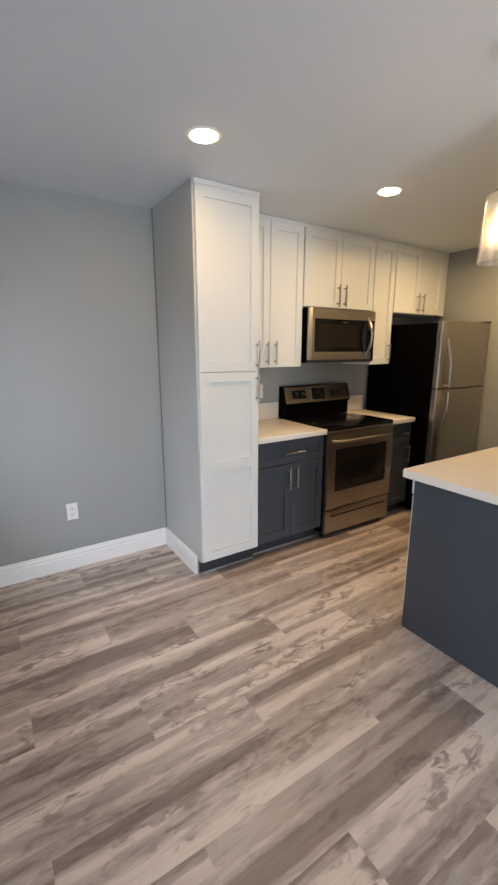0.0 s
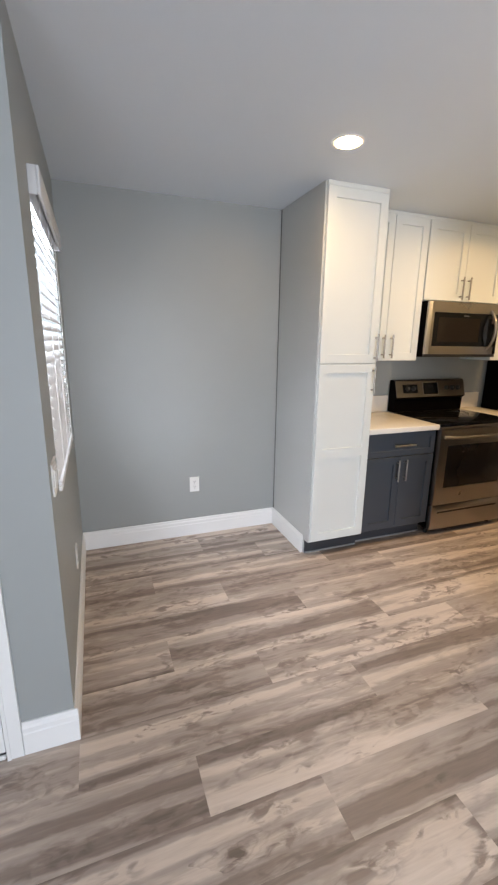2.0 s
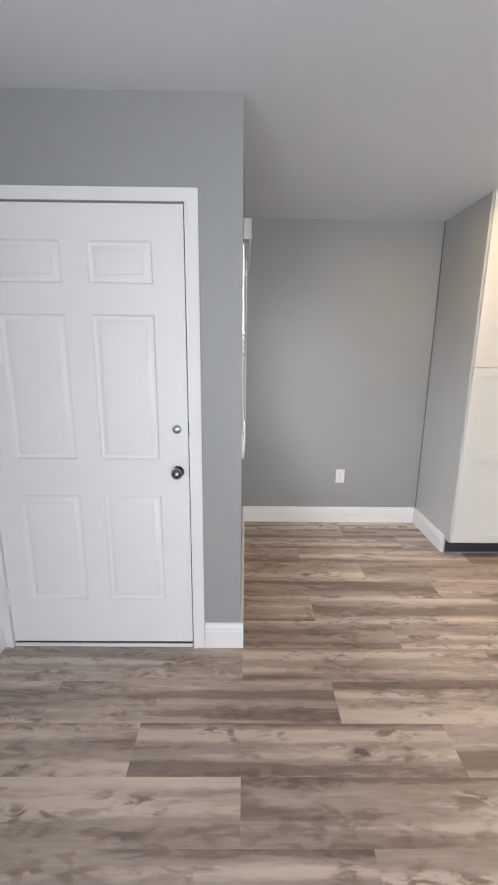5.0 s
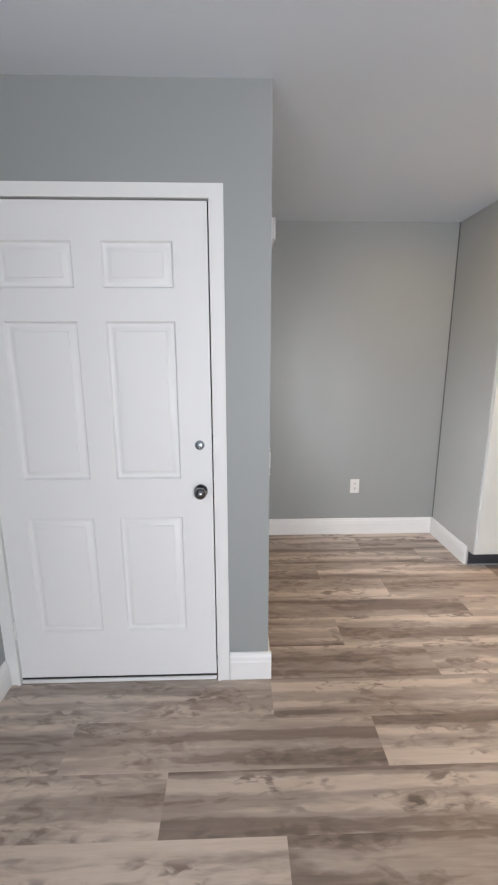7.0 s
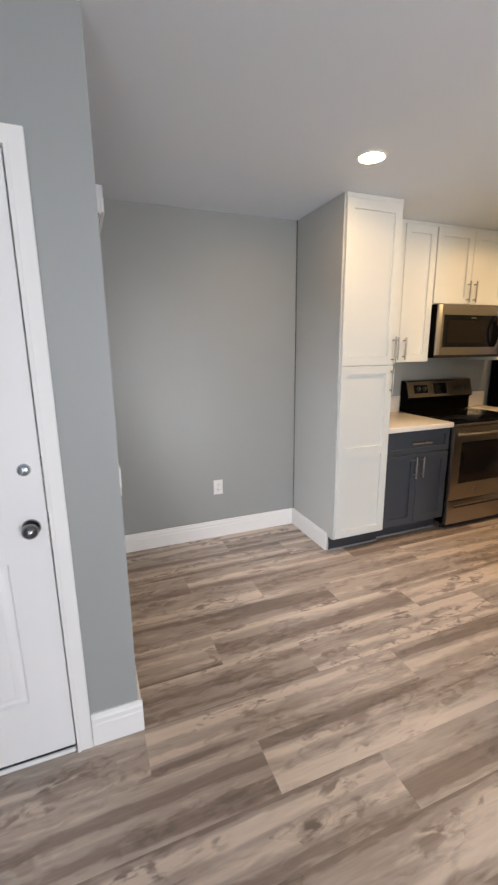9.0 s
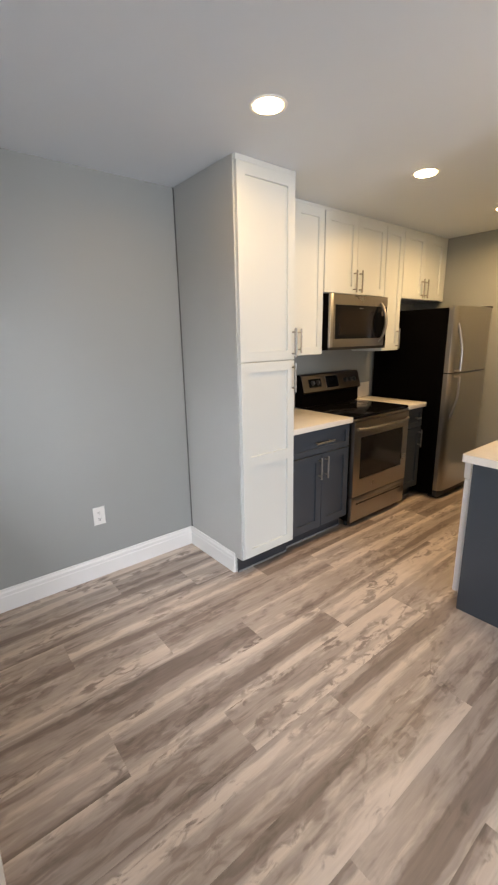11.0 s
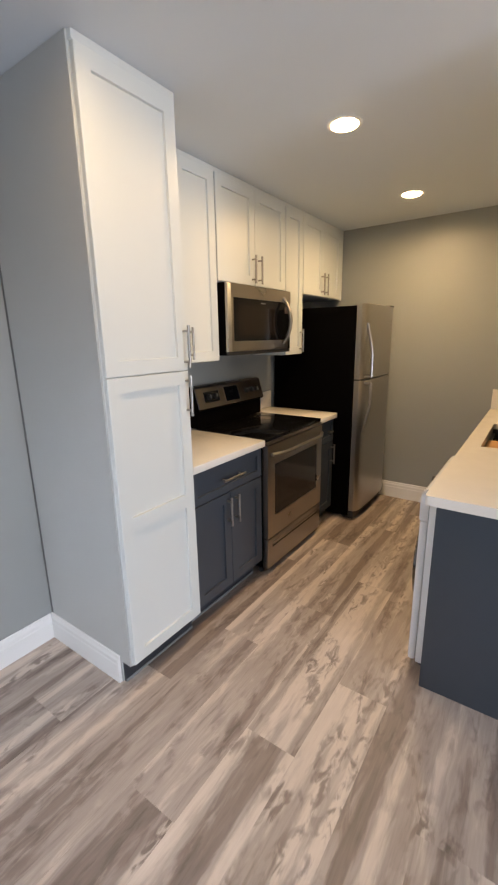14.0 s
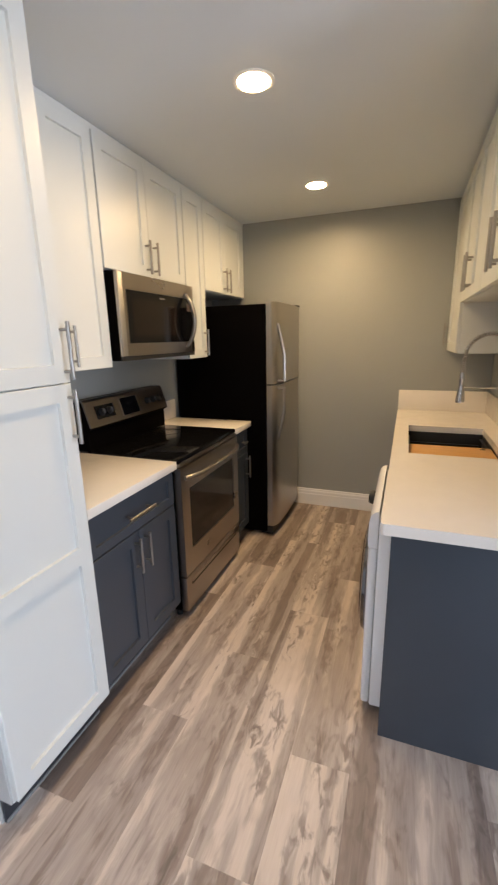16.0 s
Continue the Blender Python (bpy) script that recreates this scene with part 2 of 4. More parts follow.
def box(bm, x0, x1, y0, y1, z0, z1, bevel=0.0):
    r = bmesh.ops.create_cube(bm, size=1.0)
    for v in r["verts"]:
        v.co = Vector(((x0 + x1) / 2 + v.co.x * (x1 - x0), (y0 + y1) / 2 + v.co.y * (y1 - y0), (z0 + z1) / 2 + v.co.z * (z1 - z0)))
    if bevel:
        edges = {e for v in r["verts"] for e in v.link_edges}
        bmesh.ops.bevel(bm, geom=list(edges), offset=bevel, segments=2, affect="EDGES", profile=0.5)
    return bm


def rod(bm, a, b, radius, sides=14, radius2=None):
    a, b = Vector(a), Vector(b)
    d = b - a
    m = Matrix.Translation((a + b) / 2) @ d.to_track_quat("Z", "Y").to_matrix().to_4x4()
    bmesh.ops.create_cone(bm, cap_ends=True, segments=sides, radius1=radius, radius2=radius if radius2 is None else radius2, depth=d.length, matrix=m)
    return bm


def tube(bm, pts, radius, sides=10):
    """A bent round bar through points."""
    rings = []
    pts = [Vector(p) for p in pts]
    side = None
    for i, p in enumerate(pts):
        d = (pts[min(i + 1, len(pts) - 1)] - pts[max(i - 1, 0)]).normalized()
        if side is None:
            side = d.cross(Vector((0.13, 0.27, 0.95))).normalized()
        side = (side - d * side.dot(d)).normalized()
        up = d.cross(side)
        rings.append([bm.verts.new(p + radius * (math.cos(k * 2 * math.pi / sides) * side + math.sin(k * 2 * math.pi / sides) * up)) for k in range(sides)])
    for r0, r1 in zip(rings, rings[1:]):
        for k in range(sides):
            bm.faces.new((r0[k], r0[(k + 1) % sides], r1[(k + 1) % sides], r1[k]))
    bm.faces.new(rings[0][::-1])
    bm.faces.new(rings[-1])
    return bm


def lathe(bm, centre, profile, axis="Z", sides=32):
    """A turned shape: profile rows are (radius, height along the axis)."""
    turn = {"Z": Matrix(), "Y": Matrix.Rotation(radians(-90), 4, "X"), "X": Matrix.Rotation(radians(90), 4, "Y")}[axis]
    rings = []
    for r, h in profile:
        rings.append([bm.verts.new(Vector(centre) + turn @ Vector((max(r, 1e-4) * math.cos(k * 2 * math.pi / sides), max(r, 1e-4) * math.sin(k * 2 * math.pi / sides), h))) for k in range(sides)])
    for r0, r1 in zip(rings, rings[1:]):
        for k in range(sides):
            bm.faces.new((r0[k], r0[(k + 1) % sides], r1[(k + 1) % sides], r1[k]))
    return bm


def prism(bm, outline, x0, x1, axis="X"):
    """A profile pulled along an axis. For X the outline is (y, z); for Y it is (x, z)."""
    def at(u, v, w):
        return (w, u, v) if axis == "X" else (u, w, v)
    a = [bm.verts.new(at(u, v, x0)) for u, v in outline]
    b = [bm.verts.new(at(u, v, x1)) for u, v in outline]
    n = len(outline)
    for k in range(n):
        bm.faces.new((a[k], a[(k + 1) % n], b[(k + 1) % n], b[k]))
    bm.faces.new(a[::-1])
    bm.faces.new(b)
    return bm


def mesh_of(name, bm, mat, smooth=True):
    bmesh.ops.recalc_face_normals(bm, faces=bm.faces)
    me = bpy.data.meshes.new(name)
    bm.to_mesh(me)
    bm.free()
    me.materials.append(mat)
    if smooth:
        me.polygons.foreach_set("use_smooth", [True] * len(me.polygons))
        me.set_sharp_from_angle(angle=radians(35))
    return me


def part(name, bm, mat, parent, label="", smooth=True):
    o = ORIGIN[parent]
    bmesh.ops.translate(bm, verts=bm.verts, vec=-o)
    ob = new(name, mesh_of(name, bm, mat, smooth))
    ob.parent = parent
    ORIGIN[ob] = o
    if label:
        ob["label"] = label
    return ob


def thing(name, base, label, category, group="", kind=""):
    ob = new(name)
    ob.location = base
    ob.empty_display_size = 0.1
    ORIGIN[ob] = Vector(base)
    return tagged(ob, label, category, group, kind)


def solid(name, bm, mat, label, category, kind="structure", group="", smooth=True):
    ob = new(name, mesh_of(name, bm, mat, smooth))
    ORIGIN[ob] = Vector((0, 0, 0))
    return tagged(ob, label, category, group, kind)


def B():
    return bmesh.new()


# ---- the setting ----
T = 0.15
bm = B()
box(bm, XL - T, XF + T, YS - T, YK + T, -0.12, -0.006)
floor = solid("floor", bm, SUBFLOOR, "grey-brown wood-look vinyl plank floor with pale streaks and knots", "floor")

bm = B()
box(bm, XL - T, XF + T, YS - T, YK + T, H, H + 0.15)
solid("ceiling", bm, CEIL, "smooth off-white painted ceiling", "ceiling")

DX0, DX1, DZ = -1.553, -0.627, 2.05          # entry door opening
bm = B()
prism(bm, [(XL, 0), (DX0, 0), (DX0, DZ), (DX1, DZ), (DX1, 0), (XD, 0), (XD, H), (XL, H)], YE, YE + T, "Y")
solid("wall_entry", bm, GREY, "smooth grey painted wall round the entry door", "wall", smooth=False)

WY0, WY1, WZ0, WZ1 = 1.600, 2.560, 0.915, 2.05    # dining window opening
bm = B()
box(bm, XD - T, XD, YE + T, WY0, 0, H)
box(bm, XD - T, XD, WY1, YB, 0, H)
box(bm, XD - T, XD, WY0, WY1, 0, WZ0)
box(bm, XD - T, XD, WY0, WY1, WZ1, H)
solid("wall_dining_window", bm, GREY, "grey painted wall with the blind-covered window", "wall", smooth=False)

bm = B()
box(bm, XD - T, 1.16, YB, YK + T, 0, H)
solid("wall_dining_back", bm, GREY, "plain grey painted back wall of the dining nook", "wall", smooth=False)
bm = B()
box(bm, 1.16, XF + T, YK, YK + T, 0, H)
solid("wall_kitchen", bm, GREY, "grey painted wall behind the stove", "wall", smooth=False)
bm = B()
box(bm, XF, XF + T, YS, YK, 0, H)
solid("wall_far", bm, GREY, "grey painted end wall of the galley kitchen", "wall", smooth=False)
bm = B()
box(bm, 1.86, XF, YR - 0.12, YR, 0, H)
solid("wall_partition", bm, GREY, "grey painted partition behind the sink counter", "wall", smooth=False)
PY0, PY1 = -3.15, -1.05        # patio door opening
bm = B()
box(bm, XL - T, XL, YS, PY0, 0, H)
box(bm, XL - T, XL, PY1, YE + T, 0, H)
box(bm, XL - T, XL, PY0, PY1, 2.12, H)
solid("wall_entry_side", bm, GREY, "grey painted side wall with the glazed patio opening", "wall", smooth=False)
bm = B()
LX0, LX1, LZ0, LZ1 = 0.05, 1.45, 0.15, 2.12     # living room window opening
box(bm, XL - T, LX0, YS - T, YS, 0, H)
box(bm, LX1, XF + T, YS - T, YS, 0, H)
box(bm, LX0, LX1, YS - T, YS, LZ1, H)
box(bm, LX0, LX1, YS - T, YS, 0, LZ0)
solid("wall_living_end", bm, GREY, "grey painted living room end wall with a tall window", "wall", smooth=False)
bm = B()
box(bm, -14, 14, -18, 16, -0.3, -0.13)
solid("ground", bm, CONCRETE, "pale concrete ground outside the home", "ground")


def baseboard(name, a, b, side, label="white profiled baseboard", z=0.137):
    """Between two plan points; side is the unit normal into the room."""
    a, b, n = Vector(a), Vector(b), Vector(side)
    prof = [(0, 0), (0.015, 0), (0.015, z * 0.66), (0.0125, z * 0.70), (0.0125, z * 0.83), (0.008, z * 0.90), (0.007, z * 0.985), (0.005, z), (0, z)]
    bm = B()
    ends = []
    for p in (a, b):
        ends.append([bm.verts.new((p.x + n.x * u, p.y + n.y * u, v)) for u, v in prof])
    k = len(prof)
    for i in range(k):
        bm.faces.new((ends[0][i], ends[0][(i + 1) % k], ends[1][(i + 1) % k], ends[1][i]))
    bm.faces.new(ends[0])
    bm.faces.new(ends[1][::-1])
    return solid(name, bm, TRIM, label, "baseboard", smooth=False)


baseboard("baseboard_dining_back", (XD, YB), (1.091, YB), (0, -1))
baseboard("baseboard_dining_window", (XD, YE - 0.0), (XD, YB - 0.015), (1, 0))
baseboard("baseboard_entry", (DX1 + 0.045, YE), (XD + 0.015, YE), (0, -1))
baseboard("baseboard_entry_side", (XL, PY1), (XL, YE - 0.02), (1, 0))
baseboard("baseboard_pantry", (1.1035, 2.345), (1.1035, YB), (-1, 0))
baseboard("baseboard_far", (XF, 1.10), (XF, 2.86), (-1, 0), z=0.15)
baseboard("baseboard_living_end", (XL, YS), (XF, YS), (0, 1))
baseboard("baseboard_partition", (1.86, YR - 0.12), (XF, YR - 0.12), (0, -1))

# ---- entry door ----
DS = YE - 0.006          # face of the slab
door = thing("door_1", (-1.09, YE + 0.03, 0), "closed white six-panel entry door with chrome deadbolt and knob", "door", kind="structure")
SX0, SX1, SZ0, SZ1 = -1.540, -0.645, 0.03, 2.038
bm = B()
XC = (SX0 + SX1) / 2
cols = [(SX0 + 0.108, XC - 0.0595), (XC + 0.0485, SX1 - 0.131)]
rows = [(0.263, 0.807), (0.979, 1.613), (1.735, 1.902)]
xs = [SX0, cols[0][0], cols[0][1], cols[1][0], cols[1][1], SX1]
zs = [SZ0, rows[0][0], rows[0][1], rows[1][0], rows[1][1], rows[2][0], rows[2][1], SZ1]
for i in range(5):
    for k in range(7):
        x0, x1, z0, z1 = xs[i], xs[i + 1], zs[k], zs[k + 1]
        if i in (1, 3) and k in (1, 3, 5):
            steps = [(0, 0), (0.002, 0.0028), (0.004, 0.0088), (0.007, 0.0122), (0.012, 0.0132), (0.018, 0.0128), (0.024, 0.0100), (0.030, 0.0060), (0.034, 0.0042), (0.0365, 0.0040), (0.0375, 0.0010), (0.040, 0.0008)]
            loops = [[bm.verts.new(p) for p in ((x0 + d, DS + h, z0 + d), (x1 - d, DS + h, z0 + d), (x1 - d, DS + h, z1 - d), (x0 + d, DS + h, z1 - d))] for d, h in steps]
            for l0, l1 in zip(loops, loops[1:]):
                for q in range(4):
                    bm.faces.new((l0[q], l0[(q + 1) % 4], l1[(q + 1) % 4], l1[q]))
            bm.faces.new(loops[-1])
        else:
            bm.faces.new([bm.verts.new(p) for p in ((x0, DS, z0), (x1, DS, z0), (x1, DS, z1), (x0, DS, z1))])
bmesh.ops.remove_doubles(bm, verts=bm.verts, dist=1e-5)
box(bm, SX0, SX1, DS + 0.0145, DS + 0.045, SZ0, SZ1)
# edges of the slab
for q in ((SX0, SX0 + 0.002, SZ0, SZ1), (SX1 - 0.002, SX1, SZ0, SZ1)):
    box(bm, q[0], q[1], DS + 0.0005, DS + 0.014, q[2], q[3])
slab = part("slab", bm, DOORWHITE, door)
bm = B()
lathe(bm, (-0.695, DS, 0.925), [(0.0, -0.058), (0.008, -0.057), (0.016, -0.053), (0.022, -0.047), (0.0255, -0.039), (0.0255, -0.032), (0.021, -0.024), (0.013, -0.019), (0.012, -0.008), (0.027, -0.007), (0.029, -0.004), (0.029, 0.0)], "Y")
part("knob", bm, KNOBCHROME, door, "polished chrome round knob")
bm = B()
lathe(bm, (-0.695, DS, 1.122), [(0.0, -0.014), (0.012, -0.014), (0.0165, -0.011), (0.018, -0.006), (0.0205, 0.0)], "Y")
box(bm, -0.698, -0.692, DS - 0.024, DS - 0.012, 1.110, 1.134, 0.002)
part("deadbolt", bm, DEADBOLT, door, "chrome deadbolt thumb turn")
for z in (0.925, 1.122):
    bm = B()
    box(bm, SX1 + 0.0005, SX1 + 0.006, DS + 0.001, DS + 0.03, z - 0.035, z + 0.035)
    part("strike_plate", bm, DARKCHROME, door)
for z in (0.28, 1.05, 1.82):
    bm = B()
    rod(bm, (SX0 - 0.004, DS - 0.003, z - 0.045), (SX0 - 0.004, DS - 0.003, z + 0.045), 0.006)
    part("hinge", bm, TRIM, door, "white painted hinge")
bm = B()
box(bm, SX0, SX1, YE - 0.012, YE + 0.10, 0.0005, 0.018, 0.004)
part("threshold", bm, TRIM, door, "pale metal threshold")
bm = B()
box(bm, SX0, SX1, DS + 0.002, DS + 0.03, 0.018, 0.030)
part("weather_strip", bm, DARKPLASTIC, door, "torn black weather strip")

trim = thing("trim_entry_door", (-1.09, YE, 0), "white painted door casing and jamb", "door casing", kind="structure")
CI0, CI1, CO1, CZ0, CZ1 = SX0 - 0.004, SX1 + 0.0065, -0.584, 2.044, 2.094
for outline, bead in (
        ([(CI1, 0), (CO1, 0), (CO1, CZ1), (CI1, CZ0)], [(CI1, 0), (CI1 + 0.012, 0), (CI1 + 0.012, CZ0 + 0.012), (CI1, CZ0)]),
        ([(XL + 0.001, 0), (CI0, 0), (CI0, CZ0), (XL + 0.001, CZ1)], [(CI0 - 0.012, 0), (CI0, 0), (CI0, CZ0), (CI0 - 0.012, CZ0 + 0.012)]),
        ([(CI0, CZ0), (CI1, CZ0), (CO1, CZ1), (XL + 0.001, CZ1)], [(CI0, CZ0), (CI1, CZ0), (CI1 + 0.012, CZ0 + 0.012), (CI0 - 0.012, CZ0 + 0.012)])):
    bm = B()
    prism(bm, outline, YE - 0.016, YE - 0.0005, "Y")
    prism(bm, bead, YE - 0.020, YE - 0.0155, "Y")
    part("casing", bm, TRIM, trim, smooth=False)
bm = B()
box(bm, DX0 + 0.0005, SX0 - 0.003, YE, YE + T, 0, DZ)
box(bm, SX1 + 0.0065, DX1 - 0.0005, YE, YE + T, 0, DZ)
box(bm, DX0 + 0.0005, DX1 - 0.0005, YE, YE + T, SZ1 + 0.006, DZ - 0.0005)
part("jamb", bm, TRIM, trim)
# unseen sheet added outside to keep the window lamp from leaking in
bm = B()
box(bm, XL - 0.10, XD - T - 0.002, YE + T + 0.0005, YE + T + 0.03, -0.12, H + 0.1)
part("light_block_panel", bm, DOORWHITE, trim, "unseen panel added to block light leaking round the door")

# ---- dining window ----
win = thing("window_1", (XD - 0.08, 2.09, WZ0), "white vinyl sliding window behind blinds", "window", kind="structure")
bm = B()
for y0, y1, z0, z1 in ((WY0, WY1, WZ0, WZ0 + 0.045), (WY0, WY1, WZ1 - 0.045, WZ1), (WY0, WY0 + 0.045, WZ0 + 0.045, WZ1 - 0.045), (WY1 - 0.045, WY1, WZ0 + 0.045, WZ1 - 0.045), (2.065, 2.115, WZ0 + 0.045, WZ1 - 0.045)):
    box(bm, XD - 0.14, XD - 0.09, y0 + 0.001, y1 - 0.001, z0 + 0.001, z1 - 0.001, 0.003)
part("window_frame", bm, TRIM, win)
for y0, y1 in ((WY0 + 0.046, 2.064), (2.116, WY1 - 0.046)):
    bm = B()
    box(bm, XD - 0.118, XD - 0.114, y0, y1, WZ0 + 0.046, WZ1 - 0.046)
    pane = part("pane", bm, GLASS, win)
    pane.visible_shadow = False
bm = B()
box(bm, XD - 0.089, XD + 0.012, WY0 + 0.001, WY1 - 0.001, WZ0 + 0.001, WZ0 + 0.016, 0.003)
part("window_sill", bm, TRIM, win)

blind = thing("window_blind", (XD + 0.03, 2.09, 0.93), "white horizontal faux-wood blind with tilted slats", "blind")
BY0, BY1 = 1.612, 2.548
bm = B()
box(bm, XD + 0.026, XD + 0.038, BY0 - 0.03, BY1 + 0.03, 1.975, 2.065, 0.004)
box(bm, XD + 0.0005, XD + 0.027, BY0 - 0.03, BY0 - 0.018, 1.975, 2.065, 0.002)
box(bm, XD + 0.0005, XD + 0.027, BY1 + 0.018, BY1 + 0.03, 1.975, 2.065, 0.002)
part("valance", bm, BLIND, blind, "white valance board")
bm = B()
box(bm, XD - 0.045, XD + 0.012, BY0 + 0.004, BY1 - 0.004, 2.0, 2.048, 0.003)
part("headrail", bm, BLIND, blind)
n = 25
slat = None
for k in range(n):
    z = 1.975 - k * (1.975 - 0.975) / (n - 1)
    tilt = radians(53)
    bm = B()
    box(bm, -0.024, 0.024, BY0 + 0.004, BY1 - 0.004, -0.0015, 0.0015)
    bmesh.ops.rotate(bm, verts=bm.verts, cent=(0, 0, 0), matrix=Matrix.Rotation(tilt, 3, "Y"))
    bmesh.ops.translate(bm, verts=bm.verts, vec=(XD - 0.010, 0, z))
    part("slat", bm, BLIND, blind, smooth=False)
bm = B()
box(bm, XD - 0.034, XD + 0.014, BY0 + 0.004, BY1 - 0.004, 0.934, 0.952, 0.003)
part("bottom_rail", bm, BLIND, blind)
for y in (BY0 + 0.14, (BY0 + BY1) / 2, BY1 - 0.14):
    bm = B()
    for dx in (-0.036, 0.016):
        rod(bm, (XD + dx, y, 0.94), (XD + dx, y, 2.04), 0.0018, 6)
    part("ladder_cord", bm, BLIND, blind)


def plate(name, centre, normal, label, kind):
    """A wall plate with its sockets or rockers. normal is a plan direction."""
    c, nrm = Vector(centre), Vector((*normal, 0))
    side = Vector((-nrm.y, nrm.x, 0))
    ob = thing(name, c, label, "light switch" if kind == "switch" else "outlet")

    def slab_at(bm, u, v, w, h, d0, d1, bev=0.0015):
        start = bmesh.ops.create_cube(bm, size=1.0)["verts"]
        for q in start:
            q.co = c + side * (u + q.co.x * w) + Vector((0, 0, v + q.co.z * h)) + nrm * (d0 + (q.co.y + 0.5) * (d1 - d0))
        bmesh.ops.bevel(bm, geom=list({e for q in start for e in q.link_edges}), offset=bev, segments=2, affect="EDGES")

    w = 0.116 if kind == "switch" else 0.072
    bm = B()
    slab_at(bm, 0, 0, w, 0.116, 0.0003, 0.006, 0.002)
    part("cover_plate", bm, OUTLETWHITE, ob)
    if kind == "switch":
        for u in (-0.023, 0.023):
            bm = B()
            slab_at(bm, u, 0, 0.032, 0.066, 0.006, 0.010)
            part("rocker", bm, OUTLETWHITE, ob)
    else:
        for v in (-0.021, 0.021):
            bm = B()
            slab_at(bm, 0, v, 0.033, 0.028, 0.006, 0.0075)
            sock = part("socket", bm, OUTLETWHITE, ob)
            bm = B()
            for u in (-0.0065, 0.0065):
                slab_at(bm, u, v + 0.003, 0.0025, 0.010, 0.0076, 0.0082, 0.0002)
            slab_at(bm, 0, v - 0.008, 0.005, 0.005, 0.0076, 0.0082, 0.0002)
            part("slots", bm, DARKPLASTIC, sock, "dark contact slots")
    return ob


plate("wall_outlet", (0.428, YB, 0.42), (0, -1), "white duplex outlet on the grey back wall", "outlet")
plate("wall_outlet", (XD, 2.12, 0.36), (1, 0), "white duplex outlet low on the window wall", "outlet")
plate("wall_switch", (XD, 1.445, 1.03), (1, 0), "white double rocker light switch beside the window", "switch")
plate("wall_outlet", (1.985, YK, 1.16), (0, -1), "white outlet above the counter backsplash", "outlet")


# ---- cabinets ----
def shaker(bm, x0, x1, z0, z1, yf, rails=(), stile=0.057, thick=0.020, face=-1):
    """A framed door in the plane y = yf, looking to -y (face -1) or +y."""
    xs = [x0, x0 + stile, x1 - stile, x1]
    zs = [z0, z0 + stile, *[v for r in rails for v in r], z1 - stile, z1]
    c = 0.0018
    made = {}

    def vert(x, y, z):
        key = (round(x, 5), round(y, 5), round(z, 5))
        if key not in made:
            made[key] = bm.verts.new((x, y, z))
        return made[key]

    deep = yf - face * 0.0115
    edge = yf - face * c
    back = yf - face * thick
    ins = [x0 + c, xs[1], xs[2], x1 - c]
    inz = [z0 + c, *zs[1:-1], z1 - c]
    for i in range(3):
        for k in range(len(zs) - 1):
            a, b, p, q = ins[i], ins[i + 1], inz[k], inz[k + 1]
            rect = [(a, p), (b, p), (b, q), (a, q)]
            if i == 1 and k % 2 == 1:
                d = 0.0015
                low = [(a + d, p + d), (b - d, p + d), (b - d, q - d), (a + d, q - d)]
                for m in range(4):
                    n2 = (m + 1) % 4
                    bm.faces.new([vert(rect[m][0], yf, rect[m][1]), vert(rect[n2][0], yf, rect[n2][1]), vert(low[n2][0], deep, low[n2][1]), vert(low[m][0], deep, low[m][1])])
                bm.faces.new([vert(x, deep, z) for x, z in low])
            else:
                bm.faces.new([vert(x, yf, z) for x, z in rect])
    border = [(x, inz[0]) for x in ins] + [(ins[-1], z) for z in inz[1:]] + [(x, inz[-1]) for x in ins[-2::-1]] + [(ins[0], z) for z in inz[-2:0:-1]]

    def out(x, z):
        return (x0 if x == ins[0] else x1 if x == ins[-1] else x, z0 if z == inz[0] else z1 if z == inz[-1] else z)

    n = len(border)
    for m in range(n):
        u, w = border[m], border[(m + 1) % n]
        uo, wo = out(*u), out(*w)
        bm.faces.new([vert(u[0], yf, u[1]), vert(w[0], yf, w[1]), vert(wo[0], edge, wo[1]), vert(uo[0], edge, uo[1])])
        bm.faces.new([vert(uo[0], edge, uo[1]), vert(wo[0], edge, wo[1]), vert(wo[0], back, wo[1]), vert(uo[0], back, uo[1])])
    bm.faces.new([vert(*[out(*p)[0], back, out(*p)[1]]) for p in border])


def pull(parent, a, b, face=-1, radius=0.0066, stand=0.032, inset=0.025):
    """A bar pull between two points on the door's face."""
    a, b = Vector(a), Vector(b)
    out = Vector((0, face * stand, 0))
    d = (b - a).normalized()
    bm = B()
    rod(bm, a + out, b + out, radius)
    for p in (a + d * inset, b - d * inset):
        rod(bm, p, p + out, radius * 0.8, 10)
    return part("handle", bm, NICKEL, parent, "brushed nickel bar pull")


